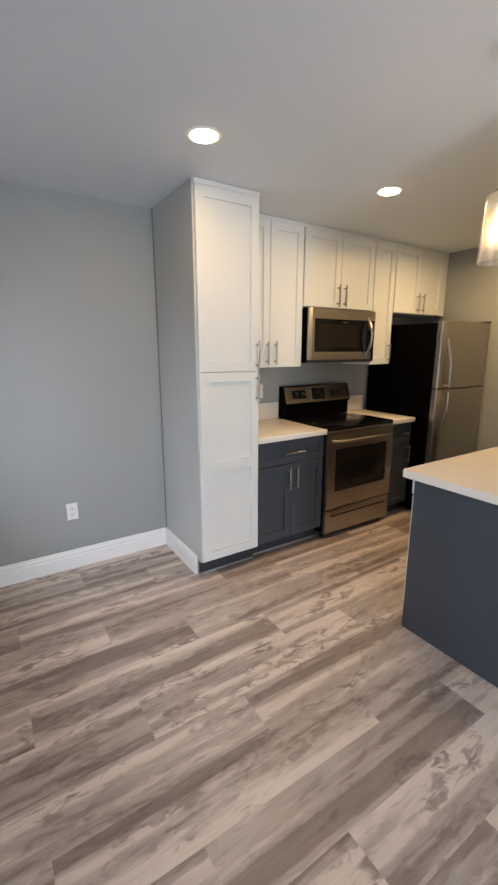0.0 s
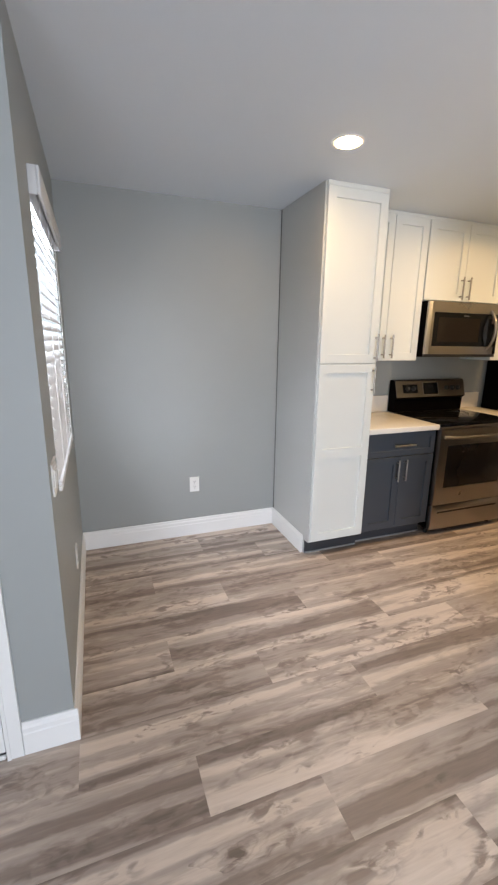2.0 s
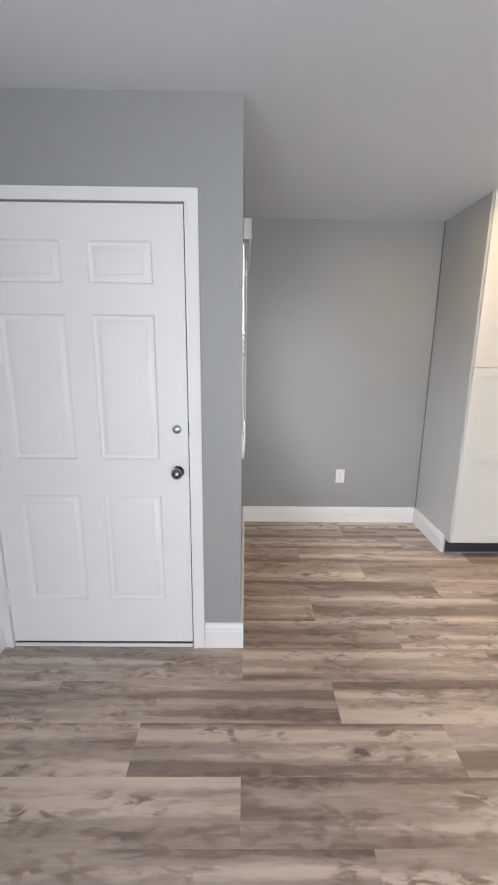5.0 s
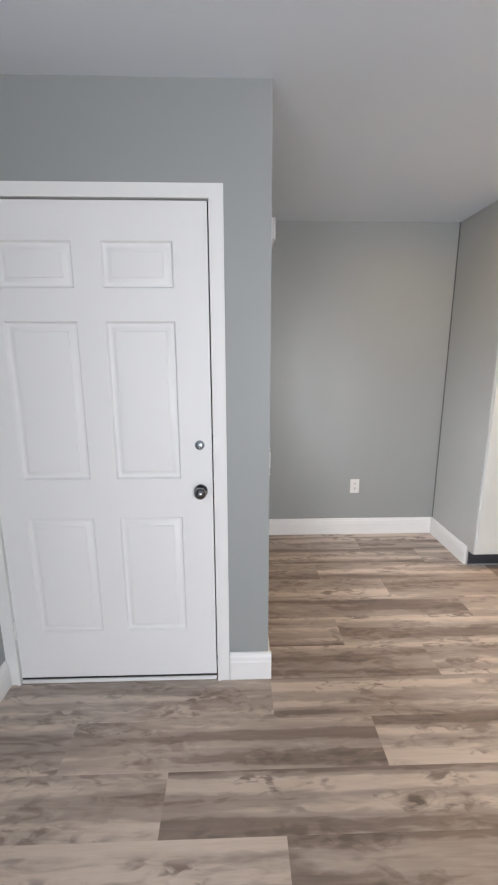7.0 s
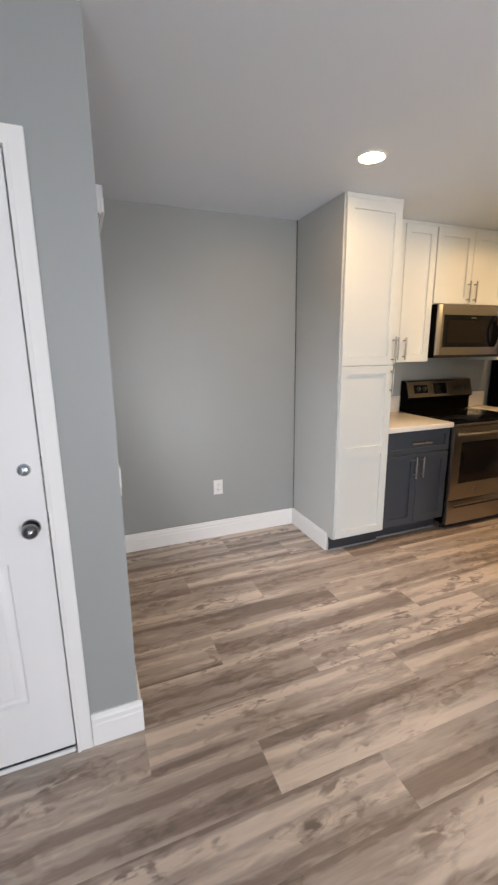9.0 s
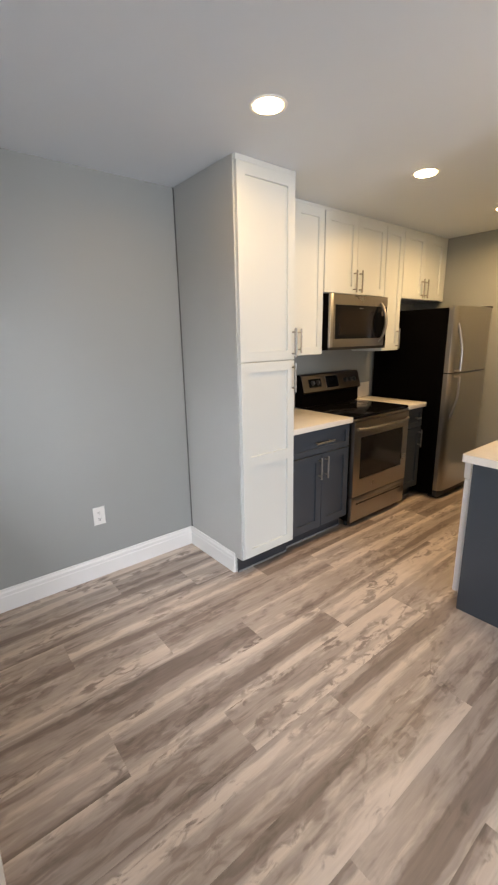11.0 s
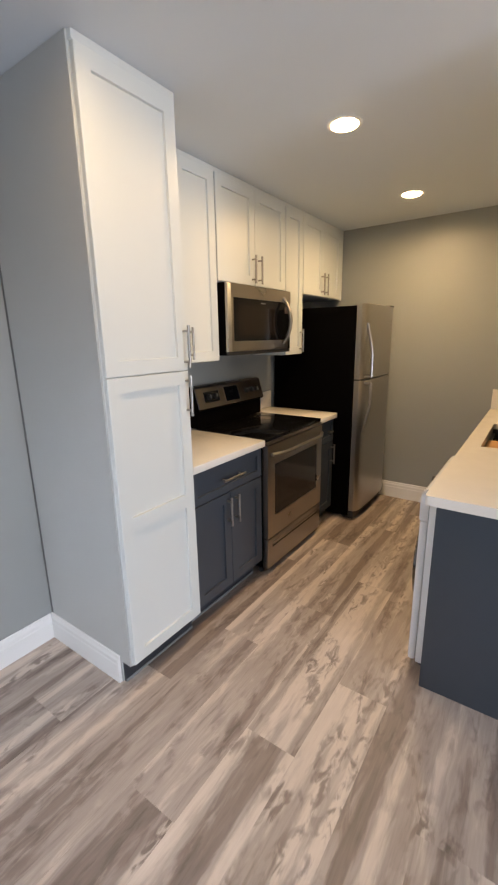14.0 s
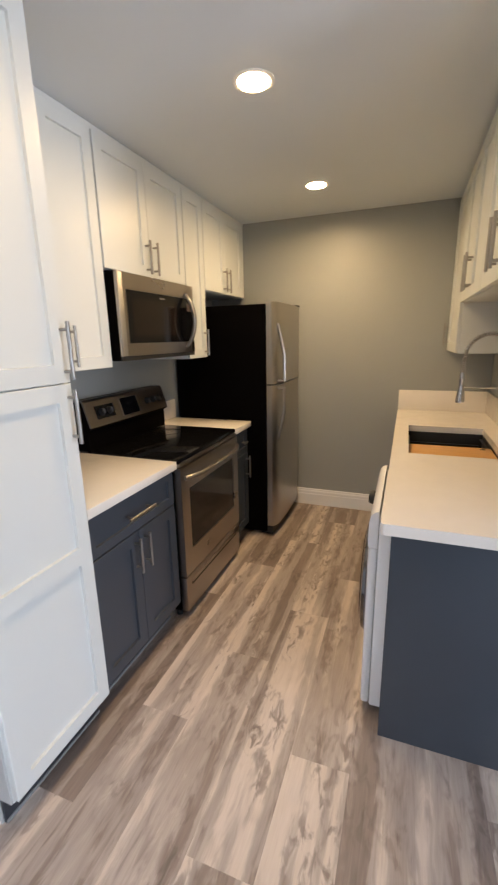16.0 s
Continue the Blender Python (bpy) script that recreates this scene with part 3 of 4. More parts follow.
def cabinet(name, x0, x1, yb, yf, z0, z1, mat, label, doors, face=-1, toe=0.0, drawers=()):
    """doors: (x0, x1, z0, z1, rails, handle (xa, za, xb, zb)); yf is the face of the doors."""
    ob = thing(name, ((x0 + x1) / 2, (yb + yf) / 2, z0), label, "cabinet")
    carc = yf - face * 0.022
    bm = B()
    ya, yc = min(carc, yb), max(carc, yb)
    box(bm, x0, x1, ya, yc, z0 + toe, z1, 0.001)
    part("body", bm, mat, ob)
    if toe:
        bm = B()
        rec = carc - face * 0.055
        box(bm, x0, x1, min(rec, yb), max(rec, yb), z0 + 0.0005, z0 + toe - 0.0005)
        part("toe_kick", bm, TOEKICK, ob, "dark recessed toe kick")
        # added pale strip paints in the highlight of the cabinet's bottom edge
        bm = B()
        box(bm, x0, x1, min(rec, rec + face * 0.006), max(rec, rec + face * 0.006), z0 + 0.0005, z0 + 0.012, 0.001)
        part("glint_strip", bm, EDGEGLINT, ob, "pale strip standing in for the cabinet's bottom edge highlight")
    for kind, rows in (("door", doors), ("drawer_front", drawers)):
        for dx0, dx1, dz0, dz1, rails, h in rows:
            bm = B()
            shaker(bm, dx0, dx1, dz0, dz1, yf, rails, stile=0.057 if kind == "door" else 0.042, face=face)
            d = part(kind, bm, mat, ob, smooth=False)
            if h:
                pull(d, (h[0], yf, h[1]), (h[2], yf, h[3]), face)
    return ob


PF = 2.25
pantry = cabinet("pantry_cabinet", 1.112, 1.548, 2.82, PF, 0, 2.40, CABWHITE, "tall white shaker pantry cabinet with nickel pulls", [
    (1.113, 1.541, 1.375, 2.398, (), (1.523, 1.386, 1.523, 1.566)),
    (1.113, 1.541, 0.125, 1.3705, ((0.735, 0.80),), (1.523, 1.172, 1.523, 1.352))], toe=0.11)
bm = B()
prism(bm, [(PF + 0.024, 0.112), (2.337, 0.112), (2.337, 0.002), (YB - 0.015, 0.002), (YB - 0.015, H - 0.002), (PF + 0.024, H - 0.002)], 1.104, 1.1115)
part("side_panel", bm, PANELGREY, pantry, "side painted light grey, raised for window light", smooth=False)
# solid strip, its dark colour stands in for shade in the joint
bm = B()
box(bm, 1.1025, 1.1115, YB - 0.0145, YB - 0.0005, 0.14, H - 0.001)
part("joint_shade_strip", bm, JOINTSHADE, pantry, "dark strip painted as the shade in the wall joint", smooth=False)
bm = B()
box(bm, 1.112, 1.548, PF + 0.006, 2.4, 2.4005, H - 0.001, 0.002)
part("top_filler", bm, CABWHITE, pantry)

UF, UB, UT = 2.575, YK - 0.001, 2.405
cabinet("wall_cabinet", 1.55, 2.172, UB, UF, 1.375, UT, CABWHITE, "white shaker wall cabinet beside the pantry", [
    (1.553, 1.858, 1.378, UT - 0.003, (), (1.83, 1.396, 1.83, 1.570)),
    (1.862, 2.168, 1.378, UT - 0.003, (), (1.905, 1.396, 1.905, 1.570))])
cabinet("wall_cabinet", 2.176, 2.958, UB, UF, 1.834, UT, CABWHITE, "white shaker wall cabinet above the microwave", [
    (2.180, 2.565, 1.838, UT - 0.003, (), (2.532, 1.850, 2.532, 2.020)),
    (2.569, 2.954, 1.838, UT - 0.003, (), (2.604, 1.850, 2.604, 2.020))])
cabinet("wall_cabinet", 2.962, 3.232, UB, UF, 1.375, UT, CABWHITE, "narrow white shaker wall cabinet beside the microwave", [
    (2.966, 3.228, 1.378, UT - 0.003, (), (3.19, 1.392, 3.19, 1.570))])
cabinet("wall_cabinet", 3.236, 3.955, UB, UF, 1.834, UT, CABWHITE, "white shaker wall cabinet above the refrigerator", [
    (3.240, 3.593, 1.838, UT - 0.003, (), (3.560, 1.850, 3.560, 2.020)),
    (3.597, 3.951, 1.838, UT - 0.003, (), (3.632, 1.850, 3.632, 2.020))])
bm = B()
box(bm, 1.549, XF - 0.001, UF + 0.010, UF + 0.06, UT + 0.0005, H - 0.001, 0.002)
solid("trim_wall_cabinets", bm, CABWHITE, "white filler strip between wall cabinets and ceiling", "trim")
bm = B()
box(bm, 3.9555, XF - 0.001, UF + 0.012, UF + 0.03, 1.834, UT)
solid("trim_cabinet_end", bm, CABWHITE, "white filler strip at the end wall", "trim")

BF = 2.283
cabinet("base_cabinet", 1.552, 2.178, UB, BF, 0, 0.874, CABBLUE, "slate-blue shaker base cabinet with one drawer over two doors", [
    (1.557, 1.864, 0.115, 0.685, (), (1.832, 0.50, 1.832, 0.665)),
    (1.868, 2.174, 0.115, 0.685, (), (1.902, 0.50, 1.902, 0.665))], toe=0.105,
    drawers=[(1.557, 2.174, 0.692, 0.868, (), (1.775, 0.775, 1.965, 0.775))])
cabinet("base_cabinet", 2.952, 3.243, UB, BF, 0, 0.874, CABBLUE, "narrow slate-blue base cabinet between stove and refrigerator", [
    (2.957, 3.238, 0.115, 0.685, (), (3.195, 0.50, 3.195, 0.665))], toe=0.105,
    drawers=[(2.957, 3.238, 0.692, 0.868, (), (3.10, 0.78, 3.165, 0.78))])


def counter(name, x0, x1, label):
    ob = thing(name, ((x0 + x1) / 2, 2.58, 0.875), label, "countertop")
    bm = B()
    box(bm, x0, x1, 2.257, YK - 0.001, 0.8755, 0.915, 0.003)
    part("slab", bm, QUARTZ, ob)
    bm = B()
    box(bm, x0, x1, YK - 0.018, YK - 0.001, 0.9155, 1.06, 0.002)
    part("backsplash", bm, QUARTZ, ob)
    return ob


counter("countertop", 1.550, 2.180, "white quartz countertop between pantry and stove")
counter("countertop", 2.948, 3.250, "short white quartz countertop between stove and refrigerator")

# ---- stove ----
RX0, RX1, RF = 2.186, 2.944, 2.245
stove = thing("stove", ((RX0 + RX1) / 2, 2.55, 0), "stainless steel electric range with black glass cooktop", "stove")
bm = B()
box(bm, RX0, RX1, RF + 0.045, YK - 0.02, 0.05, 0.895, 0.002)
part("body", bm, BLACK, stove)
bm = B()
box(bm, RX0 - 0.002, RX1 + 0.002, RF + 0.012, 2.80, 0.8955, 0.921, 0.005)
top = part("cooktop", bm, BLACKGLASS, stove, "black glass cooktop")
for cx, cy, r in ((2.37, 2.42, 0.105), (2.76, 2.42, 0.085), (2.37, 2.66, 0.08), (2.76, 2.66, 0.10)):
    bm = B()
    lathe(bm, (cx, cy, 0.9212), [(r, 0), (r, 0.0004), (r - 0.003, 0.0004), (r - 0.003, 0)])
    part("burner_ring", bm, BURNER, top, "printed grey burner ring")
bm = B()
OZ0, OZ1 = 0.262, 0.872
WX0, WX1, WZA, WZB = RX0 + 0.085, RX1 - 0.075, 0.40, 0.745
for a in ((RX0 + 0.003, WX0, OZ0, OZ1), (WX1, RX1 - 0.003, OZ0, OZ1), (WX0, WX1, OZ0, WZA), (WX0, WX1, WZB, OZ1)):
    box(bm, a[0], a[1], RF, RF + 0.040, a[2], a[3])
odoor = part("oven_door", bm, STEEL, stove, "brushed stainless oven door", smooth=False)
bm = B()
box(bm, WX0 + 0.0005, WX1 - 0.0005, RF + 0.006, RF + 0.03, WZA + 0.0005, WZB - 0.0005)
part("oven_window", bm, OVENGLASS, odoor, "dark tinted glass window")
bm = B()
pts = []
for k in range(17):
    u = k / 16
    pts.append((RX0 + 0.03 + u * (RX1 - RX0 - 0.06), RF - 0.012 - 0.042 * min(1, math.sin(math.pi * u) * 2.2), 0.818))
tube(bm, pts, 0.013, 12)
part("door_handle", bm, STEEL, odoor, "curved stainless handle")
bm = B()
box(bm, RX0 + 0.003, RX1 - 0.003, RF + 0.004, RF + 0.04, 0.878, 0.8945, 0.002)
part("vent_trim", bm, STEEL, stove)
bm = B()
box(bm, RX0 + 0.003, RX1 - 0.003, RF + 0.002, RF + 0.042, 0.05, 0.255, 0.004)
drawer = part("drawer", bm, STEEL, stove, "stainless storage drawer")
bm = B()
box(bm, RX0 + 0.06, RX1 - 0.06, RF - 0.004, RF + 0.0025, 0.205, 0.220, 0.002)
part("finger_lip", bm, STEEL, drawer)
# flat dark strip stands in for the shade of a finger recess
bm = B()
box(bm, RX0 + 0.06, RX1 - 0.06, RF + 0.0008, RF + 0.0025, 0.188, 0.205)
part("recess_shade", bm, DARKPLASTIC, drawer)
bm = B()
prism(bm, [(2.795, 0.9215), (2.795, 1.035), (2.770, 1.045), (2.775, 1.065), (2.815, 1.185), (2.83, 1.195), (2.88, 1.195), (2.88, 0.9215)], RX0, RX1)
guard = part("backguard", bm, BLACK, stove, "black rear backguard", smooth=False)
bm = B()
prism(bm, [(2.766, 1.052), (2.808, 1.188), (2.822, 1.199), (2.84, 1.199), (2.84, 1.195), (2.816, 1.186), (2.776, 1.054)], RX0 - 0.002, RX1 + 0.002)
cpanel = part("control_panel", bm, PANELSTEEL, stove, "slanted stainless control panel", smooth=False)


def on_panel(name, xc, w, v0, v1, mat, lift, parent, label=""):
    """A plate lying on the slanted control panel; v runs from 0 at its foot to 1 at its top."""
    a, b = Vector((0, 2.766, 1.052)), Vector((0, 2.808, 1.188))
    nrm = Vector((0, -(b.z - a.z), b.y - a.y)).normalized()
    bm = B()
    low, high = a.lerp(b, v0), a.lerp(b, v1)
    c = [low + nrm * 0.0004, high + nrm * 0.0004, high + nrm * lift, low + nrm * lift]
    prism(bm, [(p.y, p.z) for p in c], xc - w / 2, xc + w / 2)
    return part(name, bm, mat, parent, label, smooth=False)


def stove_knob(xc, v, r):
    """A round black knob with a grip bar, standing off the slanted panel."""
    lo, hi = Vector((xc, 2.766, 1.052)), Vector((xc, 2.808, 1.188))
    nrm = Vector((0, -(hi.z - lo.z), hi.y - lo.y)).normalized()
    p = lo.lerp(hi, v) + nrm * 0.0026
    bm = B()
    rod(bm, p, p + nrm * 0.006, r, 24)
    rod(bm, p + nrm * 0.006, p + nrm * 0.020, r * 0.82, 24, r * 0.74)
    kn = part("knob", bm, DARKPLASTIC, cpanel, "black round control knob")
    bm = B()
    up = (hi - lo).normalized()
    rod(bm, p + nrm * 0.0202 - up * r * 0.6, p + nrm * 0.0202 + up * r * 0.6, 0.0035, 8)
    part("grip", bm, GREYPLASTIC, kn)


on_panel("knob_panel", RX0 + 0.145, 0.155, 0.26, 0.78, BLACKGLASS, 0.002, cpanel, "black glass touch area")
for kx in (RX0 + 0.112, RX0 + 0.178, RX1 - 0.212, RX1 - 0.145, RX1 - 0.078):
    stove_knob(kx, 0.52, 0.022)
on_panel("display_frame", (RX0 + RX1) / 2 - 0.01, 0.178, 0.13, 0.90, NICKEL, 0.0016, cpanel, "bright rim round the display")
disp = on_panel("display", (RX0 + RX1) / 2 - 0.01, 0.16, 0.15, 0.88, BLACKGLASS, 0.002, cpanel, "black digital clock display")
on_panel("digits", (RX0 + RX1) / 2 - 0.01, 0.05, 0.55, 0.70, BURNER, 0.0026, disp)
for x in (RX0 + 0.04, RX1 - 0.04):
    for y in (RF + 0.08, 2.82):
        bm = B()
        rod(bm, (x, y, 0.0), (x, y, 0.05), 0.016)
        part("leg", bm, DARKPLASTIC, stove)

# ---- microwave ----
MX0, MX1, MF, MZ0, MZ1 = 2.194, 2.952, 2.528, 1.405, 1.829
micro = thing("microwave", ((MX0 + MX1) / 2, 2.7, MZ0), "stainless over-the-range microwave hung under the wall cabinet", "microwave")
bm = B()
box(bm, MX0, MX1, MF + 0.0135, UB, MZ0, MZ1, 0.002)
part("body", bm, BLACK, micro)
DXR = MX1 - 0.135
bm = B()
a0, a1, b0, b1 = MX0 + 0.066, DXR - 0.03, MZ0 + 0.085, MZ1 - 0.080
box(bm, MX0 + 0.001, a0, MF, MF + 0.013, MZ0 + 0.022, MZ1 - 0.002)
box(bm, a0, DXR + 0.1345, MF, MF + 0.013, b1, MZ1 - 0.002)
box(bm, a0, DXR + 0.1, MF, MF + 0.013, MZ0 + 0.022, b0)
mdoor = part("door", bm, STEEL, micro, "brushed stainless door frame", smooth=False)
bm = B()
box(bm, a0 + 0.0005, DXR + 0.1335, MF + 0.003, MF + 0.0125, b0 + 0.0005, b1 - 0.0005)
part("door_glass", bm, BLACKGLASS, mdoor, "black door glass")
bm = B()
box(bm, a0 + 0.05, a1 - 0.045, MF + 0.0022, MF + 0.0032, b0 + 0.035, b1 - 0.04)
part("window_mesh", bm, OVENGLASS, mdoor)
bm = B()
pts = []
for k in range(15):
    u = k / 14
    pts.append((DXR + 0.03, MF - 0.004 - 0.060 * math.sin(math.pi * u) ** 0.8, MZ0 + 0.055 + u * (MZ1 - MZ0 - 0.11)))
tube(bm, pts, 0.0125, 12)
part("handle", bm, NICKEL, mdoor, "curved polished handle")
# lighter steel paints the highlight along the door's left edge
bm = B()
box(bm, MX0 + 0.0015, MX0 + 0.040, MF - 0.004, MF - 0.0003, MZ0 + 0.024, MZ1 - 0.004, 0.0018)
part("edge_highlight_strip", bm, EDGEHIGHLIGHT, mdoor, "door edge with its highlight painted as lighter steel")
bm = B()
box(bm, DXR + 0.1005, MX1 - 0.001, MF + 0.002, MF + 0.013, MZ0 + 0.022, b0)
cp = part("control_strip", bm, BLACKGLASS, micro, "black control strip")
bm = B()
box(bm, DXR + 0.055, MX1 - 0.012, MF + 0.001, MF + 0.0028, b1 - 0.075, b1 - 0.03)
part("clock_display", bm, LEDWHITE, cp)
for r in range(4):
    for c in range(3):
        bm = B()
        box(bm, DXR + 0.06 + c * 0.022, DXR + 0.073 + c * 0.022, MF + 0.0018, MF + 0.0028, b0 + 0.02 + r * 0.03, b0 + 0.03 + r * 0.03)
        part("button", bm, BURNER, cp)
bm = B()
box(bm, MX0 + 0.37, MX0 + 0.425, MF + 0.0014, MF + 0.0029, b1 - 0.026, b1 - 0.018)
part("badge", bm, GREYPLASTIC, mdoor)
bm = B()
box(bm, MX0 + 0.001, MX1 - 0.001, MF + 0.004, MF + 0.013, MZ0, MZ0 + 0.021)
part("bottom_grille", bm, DARKPLASTIC, micro)

# ---- refrigerator ----
FX0, FX1, FF = 3.284, 4.006, 2.068
fridge = thing("refrigerator", ((FX0 + FX1) / 2, 2.5, 0), "top-freezer refrigerator with stainless doors and black sides", "refrigerator")
bm = B()
box(bm, FX0 + 0.004, FX1 - 0.004, FF + 0.085, YK - 0.03, 0.03, 1.73, 0.006)
part("cabinet", bm, BLACK, fridge, "black textured cabinet")
for nm, z0, z1 in (("freezer_door", 1.182, 1.742), ("fridge_door", 0.085, 1.170)):
    bm = B()
    # slightly bowed front
    prof = []
    for k in range(33):
        u = k / 32
        w = -math.cos(math.pi * u)
        prof.append((FX0 + (w + 1) / 2 * (FX1 - FX0), FF + 0.010 * w ** 2 + 0.030 * abs(w) ** 14))
    outline = prof + [(FX1, FF + 0.078), (FX0, FF + 0.078)]
    low = [bm.verts.new((x, y, z0)) for x, y in outline]
    high = [bm.verts.new((x, y, z1)) for x, y in outline]
    for k in range(len(outline)):
        bm.faces.new((low[k], low[(k + 1) % len(outline)], high[(k + 1) % len(outline)], high[k]))
    bm.faces.new(low[::-1])
    bm.faces.new(high)
    d = part(nm, bm, FRIDGESTEEL, fridge, "brushed stainless door")
    bm = B()
    za, zb = (1.20, 1.60) if nm == "freezer_door" else (0.76, 1.150)
    pts = []
    for k in range(17):
        u = k / 16
        up = u if nm == "fridge_door" else 1 - u
        pts.append((FX0 + 0.062, FF + 0.012 - 0.05 * min(1, (1.3 * math.sin(math.pi * (0.5 * up + 0.0)) if up < 1 else 1.0)), za + u * (zb - za)))
    tube(bm, pts, 0.012, 10)
    foot = zb if nm == "fridge_door" else za
    rod(bm, (FX0 + 0.062, FF - 0.04, foot), (FX0 + 0.062, FF + 0.02, foot), 0.013)
    part("handle", bm, FRIDGESTEEL, d, "long bowed stainless handle")
bm = B()
box(bm, FX0 + 0.003, FX1 - 0.003, FF + 0.04, FF + 0.084, 1.171, 1.181)
part("gasket", bm, DARKPLASTIC, fridge)
bm = B()
box(bm, FX0 + 0.01, FX1 - 0.01, FF + 0.04, FF + 0.10, 0.012, 0.082, 0.003)
part("toe_grille", bm, DARKPLASTIC, fridge)
bm = B()
box(bm, FX1 - 0.075, FX1 - 0.01, FF + 0.015, FF + 0.12, 1.7425, 1.757, 0.004)
part("hinge_cover", bm, DARKPLASTIC, fridge)
for x in (FX0 + 0.06, FX1 - 0.06):
    for y in (FF + 0.13, YK - 0.10):
        bm = B()
        rod(bm, (x, y, 0), (x, y, 0.03), 0.02)
        part("foot", bm, DARKPLASTIC, fridge)

# ---- peninsula with washer and sink ----
panel = thing("end_panel", (1.835, 0.93, 0), "slate-blue painted end panel of the peninsula", "cabinet panel")
bm = B()
box(bm, 1.825, 1.850, YR + 0.002, 1.228, 0.0005, 0.874, 0.0015)
part("board", bm, CABBLUE, panel)
bm = B()
box(bm, 1.825, 1.8595, 0.30, YR + 0.001, 0.0005, 0.874, 0.0015)
part("return_board", bm, CABBLUE, panel)

SKX0, SKX1, SKY0, SKY1 = 2.665, 3.385, 0.735, 1.178
pcount = thing("countertop", (2.9, 0.94, 0.875), "long white quartz peninsula countertop with a sink cut-out", "countertop")
bm = B()
CX0, CX1, CY0, CY1 = 1.762, XF - 0.001, YR + 0.001, 1.262


def ring(z):
    r = 0.012
    outer = [(CX0, CY0)]
    outer += [(CX1, CY0), (CX1, CY1)]
    arc = [(CX0 + r - r * math.sin(a * math.pi / 12), CY1 - r + r * math.cos(a * math.pi / 12)) for a in range(7)]
    return [(x, y, z) for x, y in outer + arc], [(x, y, z) for x, y in ((SKX0, SKY0), (SKX1, SKY0), (SKX1, SKY1), (SKX0, SKY1))]


loops = []
for z in (0.8755, 0.915):
    o, i = ring(z)
    loops.append(([bm.verts.new(p) for p in o], [bm.verts.new(p) for p in i]))
for o, i in loops:
    for lp in (o, i):
        for k in range(len(lp)):
            bm.edges.new((lp[k], lp[(k + 1) % len(lp)]))
    bmesh.ops.triangle_fill(bm, use_beauty=True, edges=[e for e in bm.edges if all(v in o or v in i for v in e.verts)])
for a, b in ((loops[0][0], loops[1][0]), (loops[0][1], loops[1][1])):
    for k in range(len(a)):
        bm.faces.new((a[k], a[(k + 1) % len(a)], b[(k + 1) % len(b)], b[k]))
part("slab", bm, QUARTZ, pcount, smooth=False)
bm = B()
box(bm, XF - 0.019, XF - 0.0015, CY0 + 0.0005, CY1 - 0.002, 0.9155, 1.075, 0.002)
part("end_splash", bm, QUARTZ, pcount)
bm = B()
box(bm, 2.2, XF - 0.0191, CY0, CY0 + 0.018, 0.9155, 1.075, 0.002)
part("back_splash", bm, QUARTZ, pcount)

sink = thing("kitchen_sink", (3.02, 0.95, 0.66), "dark undermount workstation sink with a ledge", "sink")
bm = B()
box(bm, SKX0 - 0.012, SKX1 + 0.012, SKY0 - 0.012, SKY1 + 0.012, 0.655, 0.660)
for a in ((SKX0 - 0.012, SKX0 - 0.002, SKY0 - 0.012, SKY1 + 0.012), (SKX1 + 0.002, SKX1 + 0.012, SKY0 - 0.012, SKY1 + 0.012), (SKX0 - 0.002, SKX1 + 0.002, SKY0 - 0.012, SKY0 - 0.002), (SKX0 - 0.002, SKX1 + 0.002, SKY1 + 0.002, SKY1 + 0.012)):
    box(bm, *a, 0.6602, 0.875)
part("basin", bm, SINKSTEEL, sink)
for y0, y1 in ((SKY0 - 0.0015, SKY0 + 0.014), (SKY1 - 0.014, SKY1 + 0.0015)):
    bm = B()
    box(bm, SKX0, SKX1, y0, y1, 0.840, 0.846)
    part("ledge", bm, SINKSTEEL, sink)
bm = B()
lathe(bm, (3.15, 0.95, 0.6603), [(0.045, 0), (0.045, 0.003), (0.03, 0.003), (0.028, 0.0005), (0.0, 0.0005)])
bm2 = B()
box(bm2, SKX1 - 0.016, SKX1 + 0.0015, SKY0 + 0.016, SKY1 - 0.016, 0.800, 0.806)
part("ledge", bm2, SINKSTEEL, sink)
part("drain", bm, CHROME, sink)
board = thing("cutting_board", (2.86, 0.955, 0.846), "bamboo cutting board resting on the sink ledge", "cutting board")
bm = B()
box(bm, SKX0 + 0.06, SKX0 + 0.395, SKY0 + 0.004, SKY1 - 0.004, 0.8463, 0.868, 0.003)
bmain = part("board", bm, BAMBOO, board)
bm = B()
rod(bm, (SKX0 + 0.36, SKY0 + 0.05, 0.8682), (SKX0 + 0.36, SKY0 + 0.05, 0.8686), 0.015)
part("finger_hole", bm, DARKPLASTIC, bmain)
faucet = thing("kitchen_faucet", (3.10, 0.668, 0.915), "chrome spring pull-down kitchen faucet", "faucet")
bm = B()
lathe(bm, (3.10, 0.668, 0.9152), [(0.0, 0.0), (0.028, 0), (0.028, 0.006), (0.02, 0.012), (0.018, 0.03), (0.018, 0.28), (0.012, 0.29), (0.0, 0.29)])
part("column", bm, CHROME, faucet)
arc = [(3.10, 0.668, 1.20 + 0.02 * k) for k in range(9)]
arc += [(3.10, 0.793 - 0.125 * math.cos(a * math.pi / 14), 1.37 + 0.13 * math.sin(a * math.pi / 14)) for a in range(1, 13)]
arc += [(3.10, 0.918, 1.37 - 0.02 * k) for k in range(1, 5)]
bm = B()
tube(bm, arc, 0.008, 10)
part("hose", bm, NICKEL, faucet, "grey hose inside the spring")
coil = []
path = [Vector(p) for p in arc]
turns = 46
